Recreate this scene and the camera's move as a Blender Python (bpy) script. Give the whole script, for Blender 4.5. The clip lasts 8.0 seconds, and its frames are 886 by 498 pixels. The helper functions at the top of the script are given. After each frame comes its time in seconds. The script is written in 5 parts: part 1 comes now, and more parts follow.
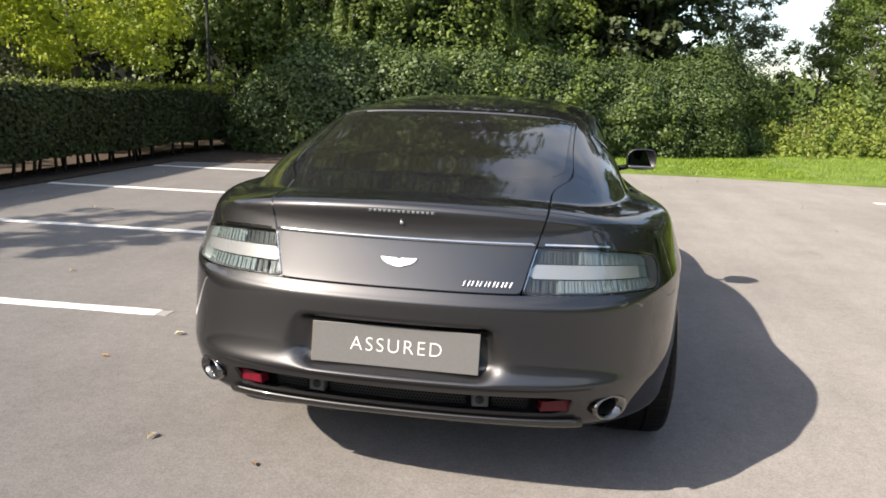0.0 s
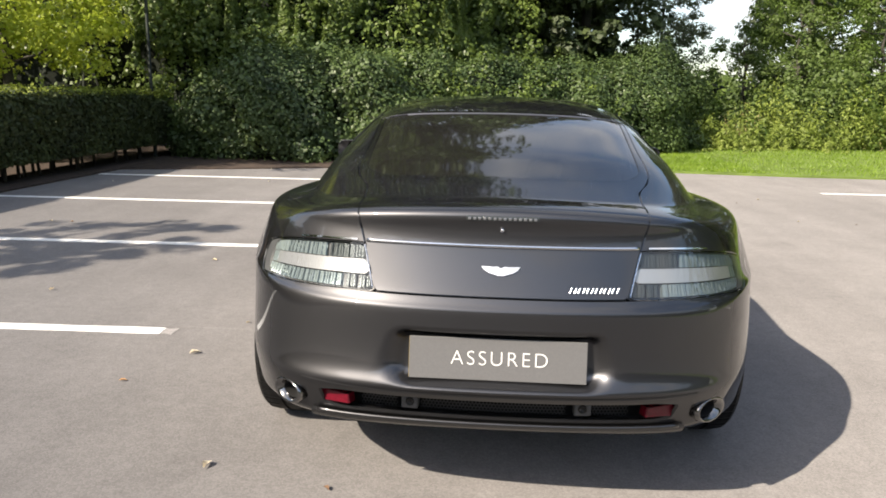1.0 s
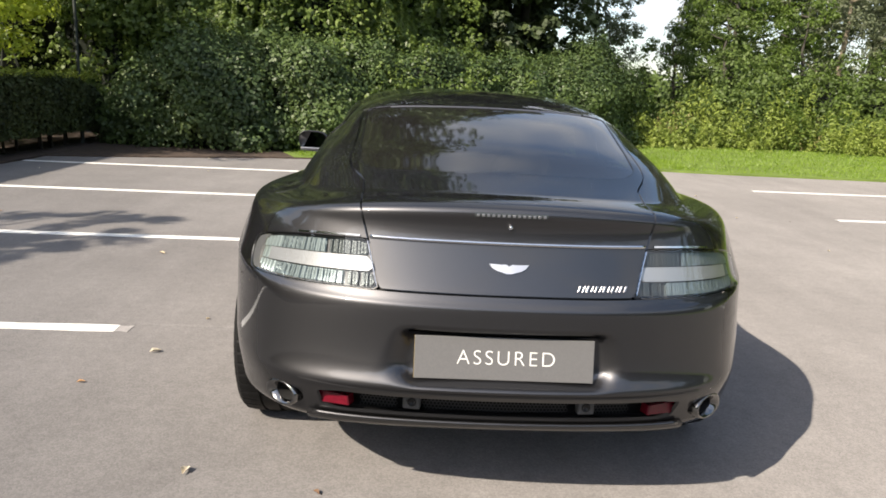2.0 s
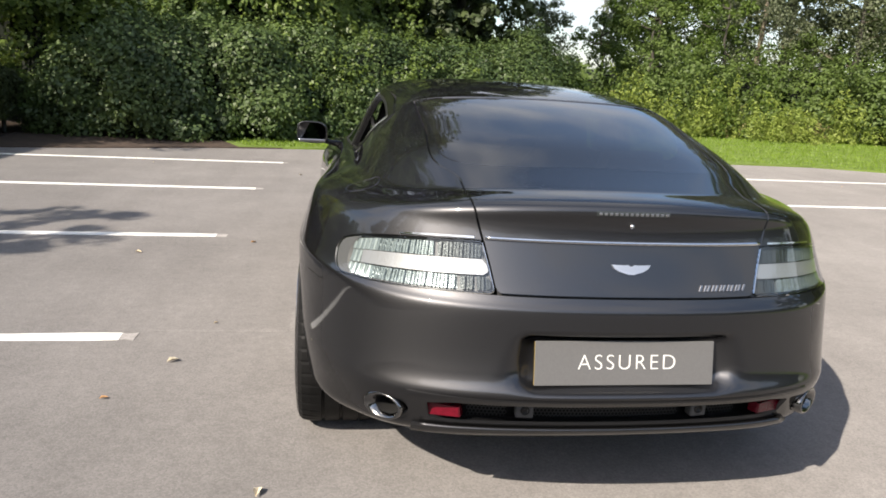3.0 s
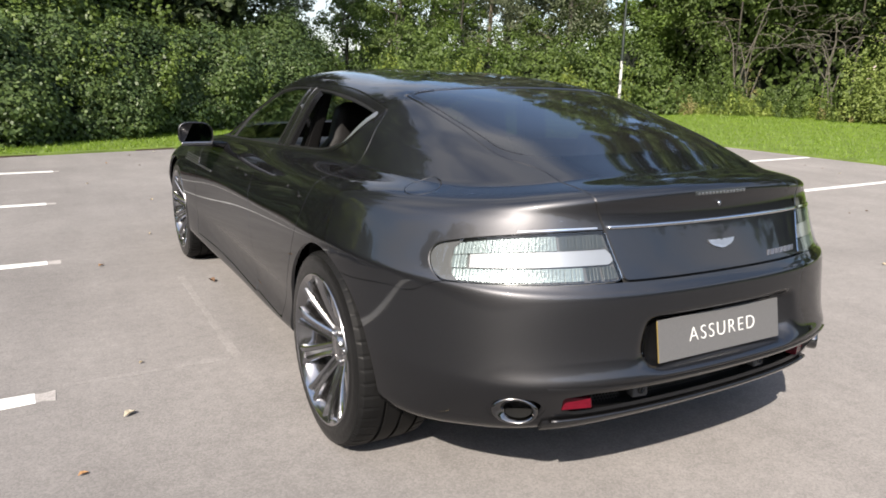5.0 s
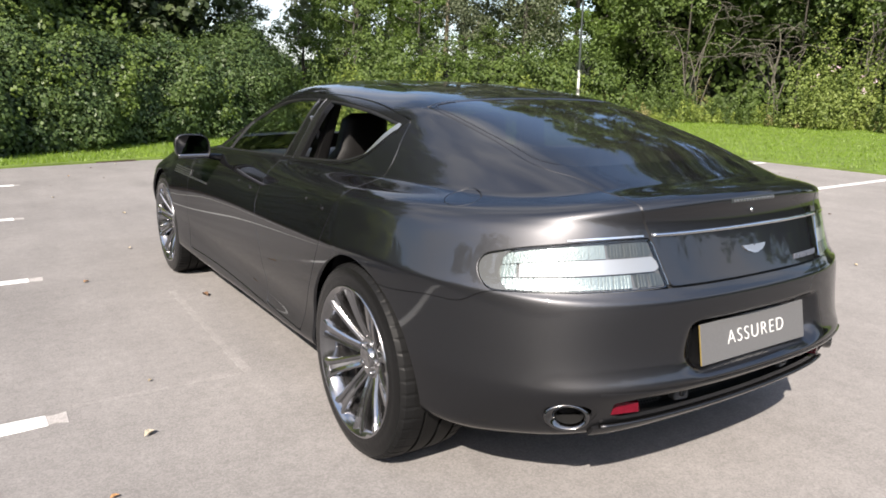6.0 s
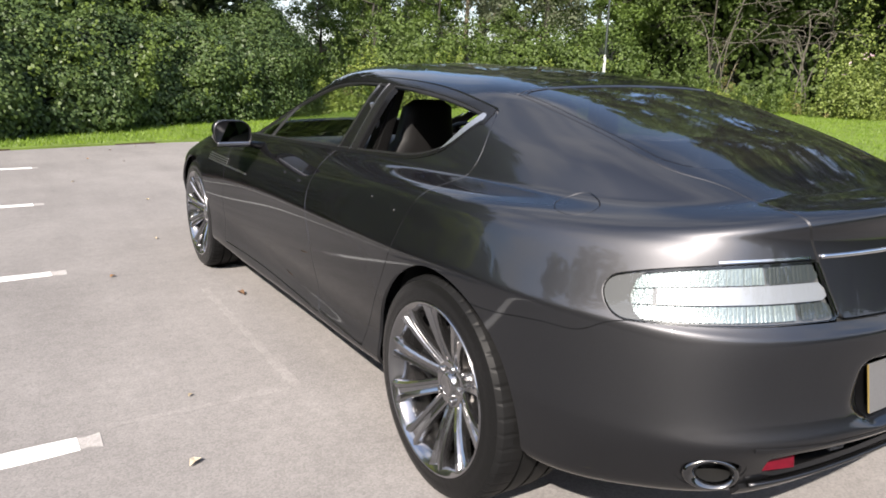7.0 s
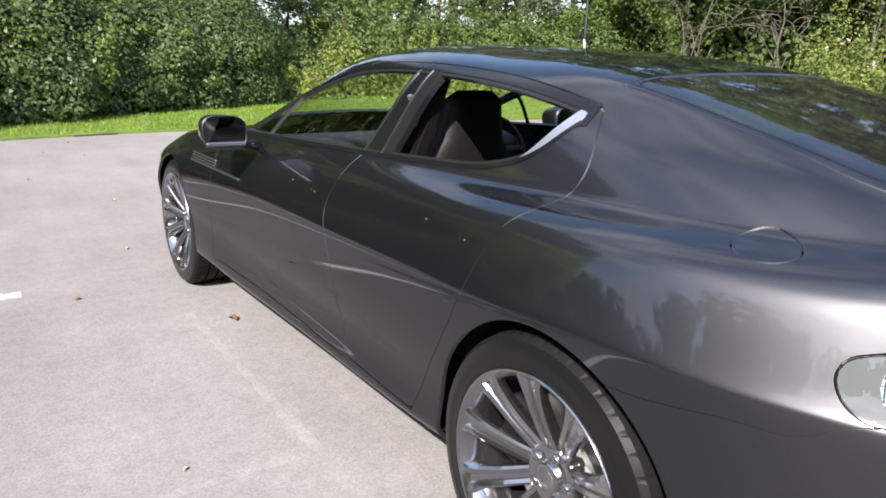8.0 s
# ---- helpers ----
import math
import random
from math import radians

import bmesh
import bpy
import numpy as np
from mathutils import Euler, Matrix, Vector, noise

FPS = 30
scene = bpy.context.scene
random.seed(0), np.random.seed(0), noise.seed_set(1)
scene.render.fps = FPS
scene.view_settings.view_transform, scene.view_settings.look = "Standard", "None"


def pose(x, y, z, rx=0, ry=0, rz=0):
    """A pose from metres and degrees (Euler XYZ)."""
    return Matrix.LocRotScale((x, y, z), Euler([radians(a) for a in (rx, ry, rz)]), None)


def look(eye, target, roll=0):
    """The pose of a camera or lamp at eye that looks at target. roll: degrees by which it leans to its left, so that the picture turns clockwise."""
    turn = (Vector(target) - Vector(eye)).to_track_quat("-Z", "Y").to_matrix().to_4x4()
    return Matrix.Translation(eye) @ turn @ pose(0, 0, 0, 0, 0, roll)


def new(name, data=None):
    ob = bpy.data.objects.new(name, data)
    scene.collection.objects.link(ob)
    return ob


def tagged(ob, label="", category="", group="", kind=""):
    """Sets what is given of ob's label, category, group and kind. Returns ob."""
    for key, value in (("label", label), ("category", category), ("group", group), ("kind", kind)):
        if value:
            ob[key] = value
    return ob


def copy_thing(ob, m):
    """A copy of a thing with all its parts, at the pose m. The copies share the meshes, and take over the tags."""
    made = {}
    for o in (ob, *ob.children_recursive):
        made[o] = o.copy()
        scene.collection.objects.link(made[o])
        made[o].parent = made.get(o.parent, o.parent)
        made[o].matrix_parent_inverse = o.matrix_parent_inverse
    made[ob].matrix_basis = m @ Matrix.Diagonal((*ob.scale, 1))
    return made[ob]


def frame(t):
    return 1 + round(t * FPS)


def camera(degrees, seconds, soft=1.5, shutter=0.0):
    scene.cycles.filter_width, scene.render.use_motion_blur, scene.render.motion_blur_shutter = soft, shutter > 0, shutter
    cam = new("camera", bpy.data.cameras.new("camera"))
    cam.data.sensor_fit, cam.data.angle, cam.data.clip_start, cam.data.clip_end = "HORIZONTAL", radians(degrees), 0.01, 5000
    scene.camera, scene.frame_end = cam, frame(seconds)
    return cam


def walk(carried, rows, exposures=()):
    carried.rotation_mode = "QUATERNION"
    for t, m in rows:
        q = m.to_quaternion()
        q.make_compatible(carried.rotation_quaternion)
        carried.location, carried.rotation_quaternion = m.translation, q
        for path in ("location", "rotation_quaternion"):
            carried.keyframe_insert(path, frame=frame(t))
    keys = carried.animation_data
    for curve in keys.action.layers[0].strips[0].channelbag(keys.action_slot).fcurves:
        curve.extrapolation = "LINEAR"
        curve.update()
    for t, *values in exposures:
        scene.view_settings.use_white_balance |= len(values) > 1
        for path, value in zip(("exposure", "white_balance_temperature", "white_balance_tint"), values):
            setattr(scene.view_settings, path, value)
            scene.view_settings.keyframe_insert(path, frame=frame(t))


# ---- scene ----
cam = camera(63.2, 8.0, soft=1.75)
PATH = [
    (0, (0.463, -2.959, 1.359), (0.154, -1.03, 0.93), 2.0),
    (0.5, (0.179, -2.93, 1.362), (-0.066, -0.991, 0.94), 2.1),
    (1, (-0.041, -2.936, 1.355), (-0.164, -0.985, 0.931), 1.2),
    (1.5, (-0.119, -2.936, 1.36), (-0.151, -0.984, 0.927), 2.2),
    (1.7, (-0.168, -2.926, 1.352), (-0.159, -0.974, 0.92), 2.6),
    (2.8, (-0.658, -2.745, 1.348), (-0.423, -0.815, 0.881), 2.8),
    (3, (-0.795, -2.721, 1.337), (-0.509, -0.796, 0.876), 3.1),
    (3.5, (-1.07, -2.633, 1.335), (-0.598, -0.748, 0.859), 2.6),
    (4, (-1.289, -2.522, 1.343), (-0.629, -0.698, 0.854), 2.4),
    (4.5, (-1.571, -2.443, 1.342), (-0.718, -0.703, 0.848), 1.7),
    (5, (-1.745, -2.318, 1.326), (-0.794, -0.623, 0.851), 1.2),
    (5.2, (-1.807, -2.272, 1.33), (-0.835, -0.585, 0.869), 0.9),
    (6.3, (-2.024, -2.128, 1.332), (-0.948, -0.506, 0.873), 1.2),
    (6.5, (-2.037, -2.049, 1.331), (-0.965, -0.43, 0.854), 1.3),
    (7, (-2.011, -1.749, 1.326), (-0.977, -0.11, 0.833), 1.7),
    (7.5, (-1.993, -1.416, 1.309), (-0.959, 0.218, 0.799), 2.2),
    (8, (-1.939, -1.065, 1.309), (-0.832, 0.515, 0.781), 1.7),
]
walk(cam, [(t, look(eye, target, roll)) for t, eye, target, roll in PATH],
     exposures=[(0.0, 0.92, 6750, 10), (1.5, 0.80, 6700, 10), (3.0, 0.68, 6550, 10), (4.0, 0.64, 6400, 11), (5.0, 0.64, 6350, 11), (6.5, 0.84, 6300, 12), (7.5, 0.82, 6150, 13), (8.0, 1.05, 6000, 14)])

# ---- world and sun ----
SUN_AZ, SUN_EL = radians(132.0), radians(37.8)      # the sun stands behind and to the left of the car
SUN_DIR = Vector((-math.sin(SUN_AZ) * math.cos(SUN_EL), math.cos(SUN_AZ) * math.cos(SUN_EL), math.sin(SUN_EL)))
world = bpy.data.worlds.new("sky")
scene.world = world
world.use_nodes = True
wn, wl = world.node_tree.nodes, world.node_tree.links
wn.clear()
sky = wn.new("ShaderNodeTexSky")
sky.sky_type, sky.sun_disc, sky.sun_elevation, sky.sun_rotation = "NISHITA", False, SUN_EL, -SUN_AZ
sky.dust_density = 1.5
coord = wn.new("ShaderNodeTexCoord")
stretch = wn.new("ShaderNodeMapping")
stretch.inputs["Scale"].default_value = (1.0, 1.0, 2.4)
cloud = wn.new("ShaderNodeTexNoise")
cloud.inputs["Scale"].default_value, cloud.inputs["Detail"].default_value, cloud.inputs["Roughness"].default_value = 2.3, 4.0, 0.5
ramp = wn.new("ShaderNodeMapRange")
ramp.inputs["From Min"].default_value, ramp.inputs["From Max"].default_value = 0.43, 0.66
mixer = wn.new("ShaderNodeMix")
mixer.data_type = "RGBA"
mixer.inputs["B"].default_value = (4.0, 4.05, 4.3, 1)
back = wn.new("ShaderNodeBackground")
back.inputs["Strength"].default_value = 0.155
wout = wn.new("ShaderNodeOutputWorld")
wl.new(coord.outputs["Generated"], stretch.inputs["Vector"])
wl.new(stretch.outputs["Vector"], cloud.inputs["Vector"])
wl.new(cloud.outputs["Fac"], ramp.inputs["Value"])
wl.new(ramp.outputs["Result"], mixer.inputs["Factor"])
wl.new(sky.outputs["Color"], mixer.inputs["A"])
wl.new(mixer.outputs["Result"], back.inputs["Color"])
wl.new(back.outputs["Background"], wout.inputs["Surface"])
lamp = bpy.data.lights.new("sun", "SUN")
lamp.energy, lamp.angle, lamp.color = 5.3, radians(0.53), (1.0, 0.90, 0.77)
sun = new("sun", lamp)
sun.matrix_world = look((0, 0, 30), Vector((0, 0, 30)) - SUN_DIR)


# ---- materials ----
def material(name, colour=(0.5, 0.5, 0.5), rough=0.5, metal=0.0, coat=0.0, bump=0.0, scale=30.0, vary=0.0, vary_scale=4.0, spec=0.5, fine=0.0, fine_scale=300.0):
    """Principled surface with coarse and fine variation of colour and relief."""
    m = bpy.data.materials.new(name)
    m.use_nodes = True
    n, l = m.node_tree.nodes, m.node_tree.links
    p = n["Principled BSDF"]
    p.inputs["Base Color"].default_value = (*colour, 1)
    p.inputs["Roughness"].default_value, p.inputs["Metallic"].default_value = rough, metal
    p.inputs["Specular IOR Level"].default_value = spec
    p.inputs["Coat Weight"].default_value, p.inputs["Coat Roughness"].default_value = coat, 0.03
    tc = n.new("ShaderNodeTexCoord")
    if vary or fine:
        factor = None
        for amount, size in ((vary, vary_scale), (fine, fine_scale)):
            if not amount:
                continue
            t = n.new("ShaderNodeTexNoise")
            t.inputs["Scale"].default_value, t.inputs["Detail"].default_value = size, 5.0
            r = n.new("ShaderNodeMapRange")
            r.inputs["From Min"].default_value, r.inputs["From Max"].default_value = 0.3, 0.7
            r.inputs["To Min"].default_value, r.inputs["To Max"].default_value = 1 - amount, 1 + amount
            l.new(tc.outputs["Object"], t.inputs["Vector"])
            l.new(t.outputs["Fac"], r.inputs["Value"])
            if factor is None:
                factor = r.outputs["Result"]
            else:
                both = n.new("ShaderNodeMath")
                both.operation = "MULTIPLY"
                l.new(factor, both.inputs[0])
                l.new(r.outputs["Result"], both.inputs[1])
                factor = both.outputs["Value"]
        mul = n.new("ShaderNodeVectorMath")
        mul.operation = "SCALE"
        mul.inputs[0].default_value = colour
        l.new(factor, mul.inputs["Scale"])
        l.new(mul.outputs["Vector"], p.inputs["Base Color"])
    if bump:
        t = n.new("ShaderNodeTexNoise")
        t.inputs["Scale"].default_value, t.inputs["Detail"].default_value = scale, 4.0
        b = n.new("ShaderNodeBump")
        b.inputs["Strength"].default_value, b.inputs["Distance"].default_value = bump, 0.01
        l.new(tc.outputs["Object"], t.inputs["Vector"])
        l.new(t.outputs["Fac"], b.inputs["Height"])
        l.new(b.outputs["Normal"], p.inputs["Normal"])
    return m


def leaf_material(name, dark, light, through_light=0.35, rough=0.45):
    """Leaves: each one takes its own shade between two greens, and lets some light through."""
    m = bpy.data.materials.new(name)
    m.use_nodes = True
    n, l = m.node_tree.nodes, m.node_tree.links
    p = n["Principled BSDF"]
    geo = n.new("ShaderNodeNewGeometry")
    mix = n.new("ShaderNodeMix")
    mix.data_type = "RGBA"
    mix.inputs["A"].default_value, mix.inputs["B"].default_value = (*dark, 1), (*light, 1)
    tc = n.new("ShaderNodeTexCoord")
    patch = n.new("ShaderNodeTexNoise")
    patch.inputs["Scale"].default_value, patch.inputs["Detail"].default_value = 1.3, 3.0
    spread = n.new("ShaderNodeMapRange")
    spread.inputs["From Min"].default_value, spread.inputs["From Max"].default_value = 0.32, 0.68
    spread.inputs["To Max"].default_value = 0.55
    share = n.new("ShaderNodeMath")
    share.operation = "MULTIPLY_ADD"
    share.inputs[1].default_value = 0.45
    l.new(tc.outputs["Object"], patch.inputs["Vector"])
    l.new(patch.outputs["Fac"], spread.inputs["Value"])
    l.new(geo.outputs["Random Per Island"], share.inputs[0])
    l.new(spread.outputs["Result"], share.inputs[2])
    l.new(share.outputs["Value"], mix.inputs["Factor"])
    l.new(mix.outputs["Result"], p.inputs["Base Color"])
    p.inputs["Roughness"].default_value = rough
    tr = n.new("ShaderNodeBsdfTranslucent")
    l.new(mix.outputs["Result"], tr.inputs["Color"])
    sh = n.new("ShaderNodeMixShader")
    sh.inputs["Fac"].default_value = through_light
    l.new(p.outputs["BSDF"], sh.inputs[1])
    l.new(tr.outputs["BSDF"], sh.inputs[2])
    l.new(sh.outputs["Shader"], n["Material Output"].inputs["Surface"])
    return m


def glass_material(name, tint, opaque, rough=0.01, dust=0.0):
    """Thin glazing: a clear sheet with a gloss on it, tinted, under a film of dust; no refraction."""
    m = bpy.data.materials.new(name)
    m.use_nodes = True
    n, l = m.node_tree.nodes, m.node_tree.links
    n.remove(n["Principled BSDF"])
    clear = n.new("ShaderNodeBsdfTransparent")
    clear.inputs["Color"].default_value = (*tint, 1)
    gloss = n.new("ShaderNodeBsdfGlossy")
    gloss.inputs["Roughness"].default_value = rough
    gloss.inputs["Color"].default_value = (0.95, 0.97, 1.0, 1)
    fres = n.new("ShaderNodeLayerWeight")
    steep = n.new("ShaderNodeMath")
    steep.operation = "POWER"
    steep.inputs[1].default_value = 4.6
    l.new(fres.outputs["Facing"], steep.inputs[0])
    top = n.new("ShaderNodeMath")
    top.operation = "MULTIPLY_ADD"
    top.inputs[1].default_value, top.inputs[2].default_value = 0.9, 0.045 + opaque
    sh = n.new("ShaderNodeMixShader")
    l.new(steep.outputs["Value"], top.inputs[0])
    l.new(top.outputs["Value"], sh.inputs["Fac"])
    l.new(clear.outputs["BSDF"], sh.inputs[1])
    l.new(gloss.outputs["BSDF"], sh.inputs[2])
    film = n.new("ShaderNodeBsdfDiffuse")
    film.inputs["Color"].default_value = (0.30, 0.29, 0.27, 1)
    dusty = n.new("ShaderNodeMixShader")
    dusty.inputs["Fac"].default_value = dust
    l.new(sh.outputs["Shader"], dusty.inputs[1])
    l.new(film.outputs["BSDF"], dusty.inputs[2])
    l.new(dusty.outputs["Shader"], n["Material Output"].inputs["Surface"])
    return m


PAINT = material("graphite_metallic_paint", (0.0722, 0.0722, 0.0766), 0.45, 1.0, 1.0, fine=0.12, fine_scale=900.0)
PAINT.node_tree.nodes["Principled BSDF"].inputs["Coat Roughness"].default_value = 0.045
PAINT.node_tree.nodes["Principled BSDF"].inputs["Coat IOR"].default_value = 1.55
PAINT.node_tree.nodes["Principled BSDF"].inputs["Specular Tint"].default_value = (0.15, 0.15, 0.15, 1)
SHELL = material("black_underbody", (0.008, 0.008, 0.008), 0.8)
RUBBER = material("tyre_rubber", (0.012, 0.012, 0.0122), 0.45, vary=0.2, vary_scale=9.0, spec=0.12)
SIDEWALL = material("dressed_tyre_sidewall", (0.009, 0.009, 0.009), 0.27, bump=0.12, scale=60.0, spec=0.24)
BLACK = material("black_plastic", (0.012, 0.012, 0.012), 0.45, bump=0.1, scale=200.0)
GLOSSBLACK = material("gloss_black_trim", (0.008, 0.008, 0.009), 0.16, spec=0.35)
CHROME = material("chrome", (0.82, 0.82, 0.83), 0.12, 1.0)
SATIN = material("satin_metal", (0.55, 0.55, 0.57), 0.35, 1.0)
RIM = material("graphite_wheel_lacquer", (0.42, 0.415, 0.42), 0.16, 0.97, 0.8)
DISC = material("brake_disc_iron", (0.25, 0.24, 0.23), 0.4, 1.0)
LEATHER = material("black_leather", (0.007, 0.0065, 0.0065), 0.55, bump=0.1, scale=90.0)
TINT = glass_material("tinted_rear_glass", (0.05, 0.055, 0.06), 0.04, 0.045, 0.032)
CLEAR = glass_material("clear_side_glass", (0.93, 0.96, 0.94), 0.01)
LENS = glass_material("lamp_lens", (0.86, 0.89, 0.89), 0.01)


def asphalt_material(name, colour, lift=1.0):
    """Worn asphalt: pale and dark stones in a grey binder, broad worn patches, tyre smears and a few dark stains."""
    m = bpy.data.materials.new(name)
    m.use_nodes = True
    n, l = m.node_tree.nodes, m.node_tree.links
    p = n["Principled BSDF"]
    p.inputs["Roughness"].default_value, p.inputs["Diffuse Roughness"].default_value = 0.85, 1.0
    p.inputs["Specular IOR Level"].default_value = 0.3
    tc = n.new("ShaderNodeTexCoord")
    factor = None

    def layer(scale, detail, lo, hi, dark, light, stretch=(1, 1, 1), turn=0.0):
        nonlocal factor
        mp = n.new("ShaderNodeMapping")
        mp.inputs["Scale"].default_value, mp.inputs["Rotation"].default_value = stretch, (0, 0, turn)
        t = n.new("ShaderNodeTexNoise")
        t.inputs["Scale"].default_value, t.inputs["Detail"].default_value = scale, detail
        r = n.new("ShaderNodeMapRange")
        r.inputs["From Min"].default_value, r.inputs["From Max"].default_value = lo, hi
        r.inputs["To Min"].default_value, r.inputs["To Max"].default_value = dark, light
        l.new(tc.outputs["Object"], mp.inputs["Vector"])
        l.new(mp.outputs["Vector"], t.inputs["Vector"])
        l.new(t.outputs["Fac"], r.inputs["Value"])
        if factor is None:
            factor = r.outputs["Result"]
        else:
            both = n.new("ShaderNodeMath")
            both.operation = "MULTIPLY"
            l.new(factor, both.inputs[0])
            l.new(r.outputs["Result"], both.inputs[1])
            factor = both.outputs["Value"]
    layer(.55, 3.0, .3, .7, .90, 1.09)
    layer(2.6, 4.0, .3, .7, .93, 1.06)
    layer(1.0, 4.0, .35, .7, .95, 1.06, (3.2, .35, 1), .45)
    layer(16.0, 4.0, .3, .7, .93, 1.07)
    layer(.9, 5.0, .22, .33, .80, 1.0)
    stone = n.new("ShaderNodeTexVoronoi")
    stone.inputs["Scale"].default_value = 150.0
    l.new(tc.outputs["Object"], stone.inputs["Vector"])
    shade = n.new("ShaderNodeMapRange")
    shade.inputs["To Min"].default_value, shade.inputs["To Max"].default_value = .85, 1.15
    split = n.new("ShaderNodeSeparateColor")
    l.new(stone.outputs["Color"], split.inputs["Color"])
    l.new(split.outputs["Red"], shade.inputs["Value"])
    both = n.new("ShaderNodeMath")
    both.operation = "MULTIPLY"
    l.new(factor, both.inputs[0])
    l.new(shade.outputs["Result"], both.inputs[1])
    mul = n.new("ShaderNodeVectorMath")
    mul.operation = "SCALE"
    mul.inputs[0].default_value = [c * lift for c in colour]
    l.new(both.outputs["Value"], mul.inputs["Scale"])
    l.new(mul.outputs["Vector"], p.inputs["Base Color"])
    b = n.new("ShaderNodeBump")
    b.inputs["Strength"].default_value, b.inputs["Distance"].default_value = 0.22, 0.004
    b.invert = True
    l.new(stone.outputs["Distance"], b.inputs["Height"])
    l.new(b.outputs["Normal"], p.inputs["Normal"])
    return m


ASPHALT = asphalt_material("worn_asphalt", (0.170, 0.161, 0.156))
LINEPAINT = material("white_line_paint", (0.78, 0.77, 0.74), 0.7, bump=0.3, scale=120.0, vary=0.12, vary_scale=14.0)
GRASS = material("mown_grass_soil", (0.13, 0.19, 0.03), 0.9, bump=0.6, scale=60.0, vary=0.25, vary_scale=2.0)
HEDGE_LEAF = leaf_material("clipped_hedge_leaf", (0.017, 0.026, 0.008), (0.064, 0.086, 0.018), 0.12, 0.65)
# much paler copy of the hedge leaf: sunlight on the top put into colour
HEDGE_LIT_TOP = leaf_material("sunlit_top_hedge_leaf", (0.13, 0.18, 0.022), (0.36, 0.42, 0.07), 0.35, 0.6)
IVY_LEAF = leaf_material("ivy_leaf", (0.026, 0.052, 0.016), (0.125, 0.182, 0.050), 0.22, 0.5)
TREE_LEAF = leaf_material("tree_leaf", (0.05, 0.085, 0.02), (0.16, 0.23, 0.05), 0.4, 0.6)
LIME_LEAF = leaf_material("yellow_green_leaf", (0.29, 0.385, 0.03), (0.55, 0.61, 0.085), 0.5, 0.6)
# near-black colour stands in for the shade deep inside foliage
SHADE_CORE = material("painted_thicket_shade", (0.008, 0.012, 0.006), 0.95, vary=0.4, vary_scale=5.0)
BARK = material("tree_bark", (0.055, 0.050, 0.040), 0.9, bump=0.8, scale=40.0, vary=0.3, vary_scale=6.0)


# ---- mesh helpers ----
def put(name, bm, mat, smooth=False):
    me = bpy.data.meshes.new(name)
    bm.to_mesh(me)
    bm.free()
    me.materials.append(mat)
    if smooth:
        me.polygons.foreach_set("use_smooth", [True] * len(me.polygons))
    return new(name, me)


def part(name, bm, mat, parent, label="", smooth=False):
    """One bmesh as one mesh object under a thing or a part."""
    ob = put(name, bm, mat, smooth)
    ob.parent = parent
    if label:
        tagged(ob, label)
    return ob


def empty(name, label, category, at=(0, 0, 0), group="", kind=""):
    ob = new(name)
    ob.location = at
    ob.empty_display_size = 0.1
    return tagged(ob, label, category, group, kind)


def box(bm, lo, hi, bevel=0.0, m=None):
    """A box between two corners, with rounded edges."""
    r = bmesh.ops.create_cube(bm, size=1.0)
    mid = [(a + b) / 2 for a, b in zip(lo, hi)]
    size = [b - a for a, b in zip(lo, hi)]
    bmesh.ops.transform(bm, matrix=Matrix.Translation(mid) @ Matrix.Diagonal((*size, 1)), verts=r["verts"])
    verts = r["verts"]
    if bevel:
        edges = list({e for v in verts for e in v.link_edges})
        b = bmesh.ops.bevel(bm, geom=edges, offset=bevel, segments=2, affect="EDGES", profile=0.5)
        verts = list({v for f in b["faces"] for v in f.verts} | {v for v in verts if v.is_valid})
    if m:
        bmesh.ops.transform(bm, matrix=m, verts=verts)
    return verts


def lathe(bm, profile, axis=(1, 0, 0), centre=(0, 0, 0), steps=48):
    """Turns (along, radius) pairs round an axis."""
    q = Vector((0, 0, 1)).rotation_difference(Vector(axis)).to_matrix()
    rows = []
    for along, radius in profile:
        rows.append([bm.verts.new(q @ Vector((radius * math.cos(2 * math.pi * i / steps), radius * math.sin(2 * math.pi * i / steps), along)) + Vector(centre)) for i in range(steps)])
    for a, b in zip(rows, rows[1:]):
        for i in range(steps):
            bm.faces.new((a[i], a[(i + 1) % steps], b[(i + 1) % steps], b[i]))
    return rows


def tube(bm, points, radius, steps=6):
    """A round bar along points; radius may be a list."""
    points = [Vector(p) for p in points]
    radii = radius if isinstance(radius, (list, tuple)) else [radius] * len(points)
    rows = []
    for i, p in enumerate(points):
        d = (points[min(i + 1, len(points) - 1)] - points[max(i - 1, 0)]).normalized()
        a = d.orthogonal().normalized() if abs(d.z) > 0.9 else d.cross(Vector((0, 0, 1))).normalized()
        b = d.cross(a)
        rows.append([bm.verts.new(p + radii[i] * (a * math.cos(k * 2 * math.pi / steps) + b * math.sin(k * 2 * math.pi / steps))) for k in range(steps)])
    for r, s in zip(rows, rows[1:]):
        for k in range(steps):
            bm.faces.new((r[k], r[(k + 1) % steps], s[(k + 1) % steps], s[k]))
    bm.faces.new(rows[0][::-1])
    bm.faces.new(rows[-1])


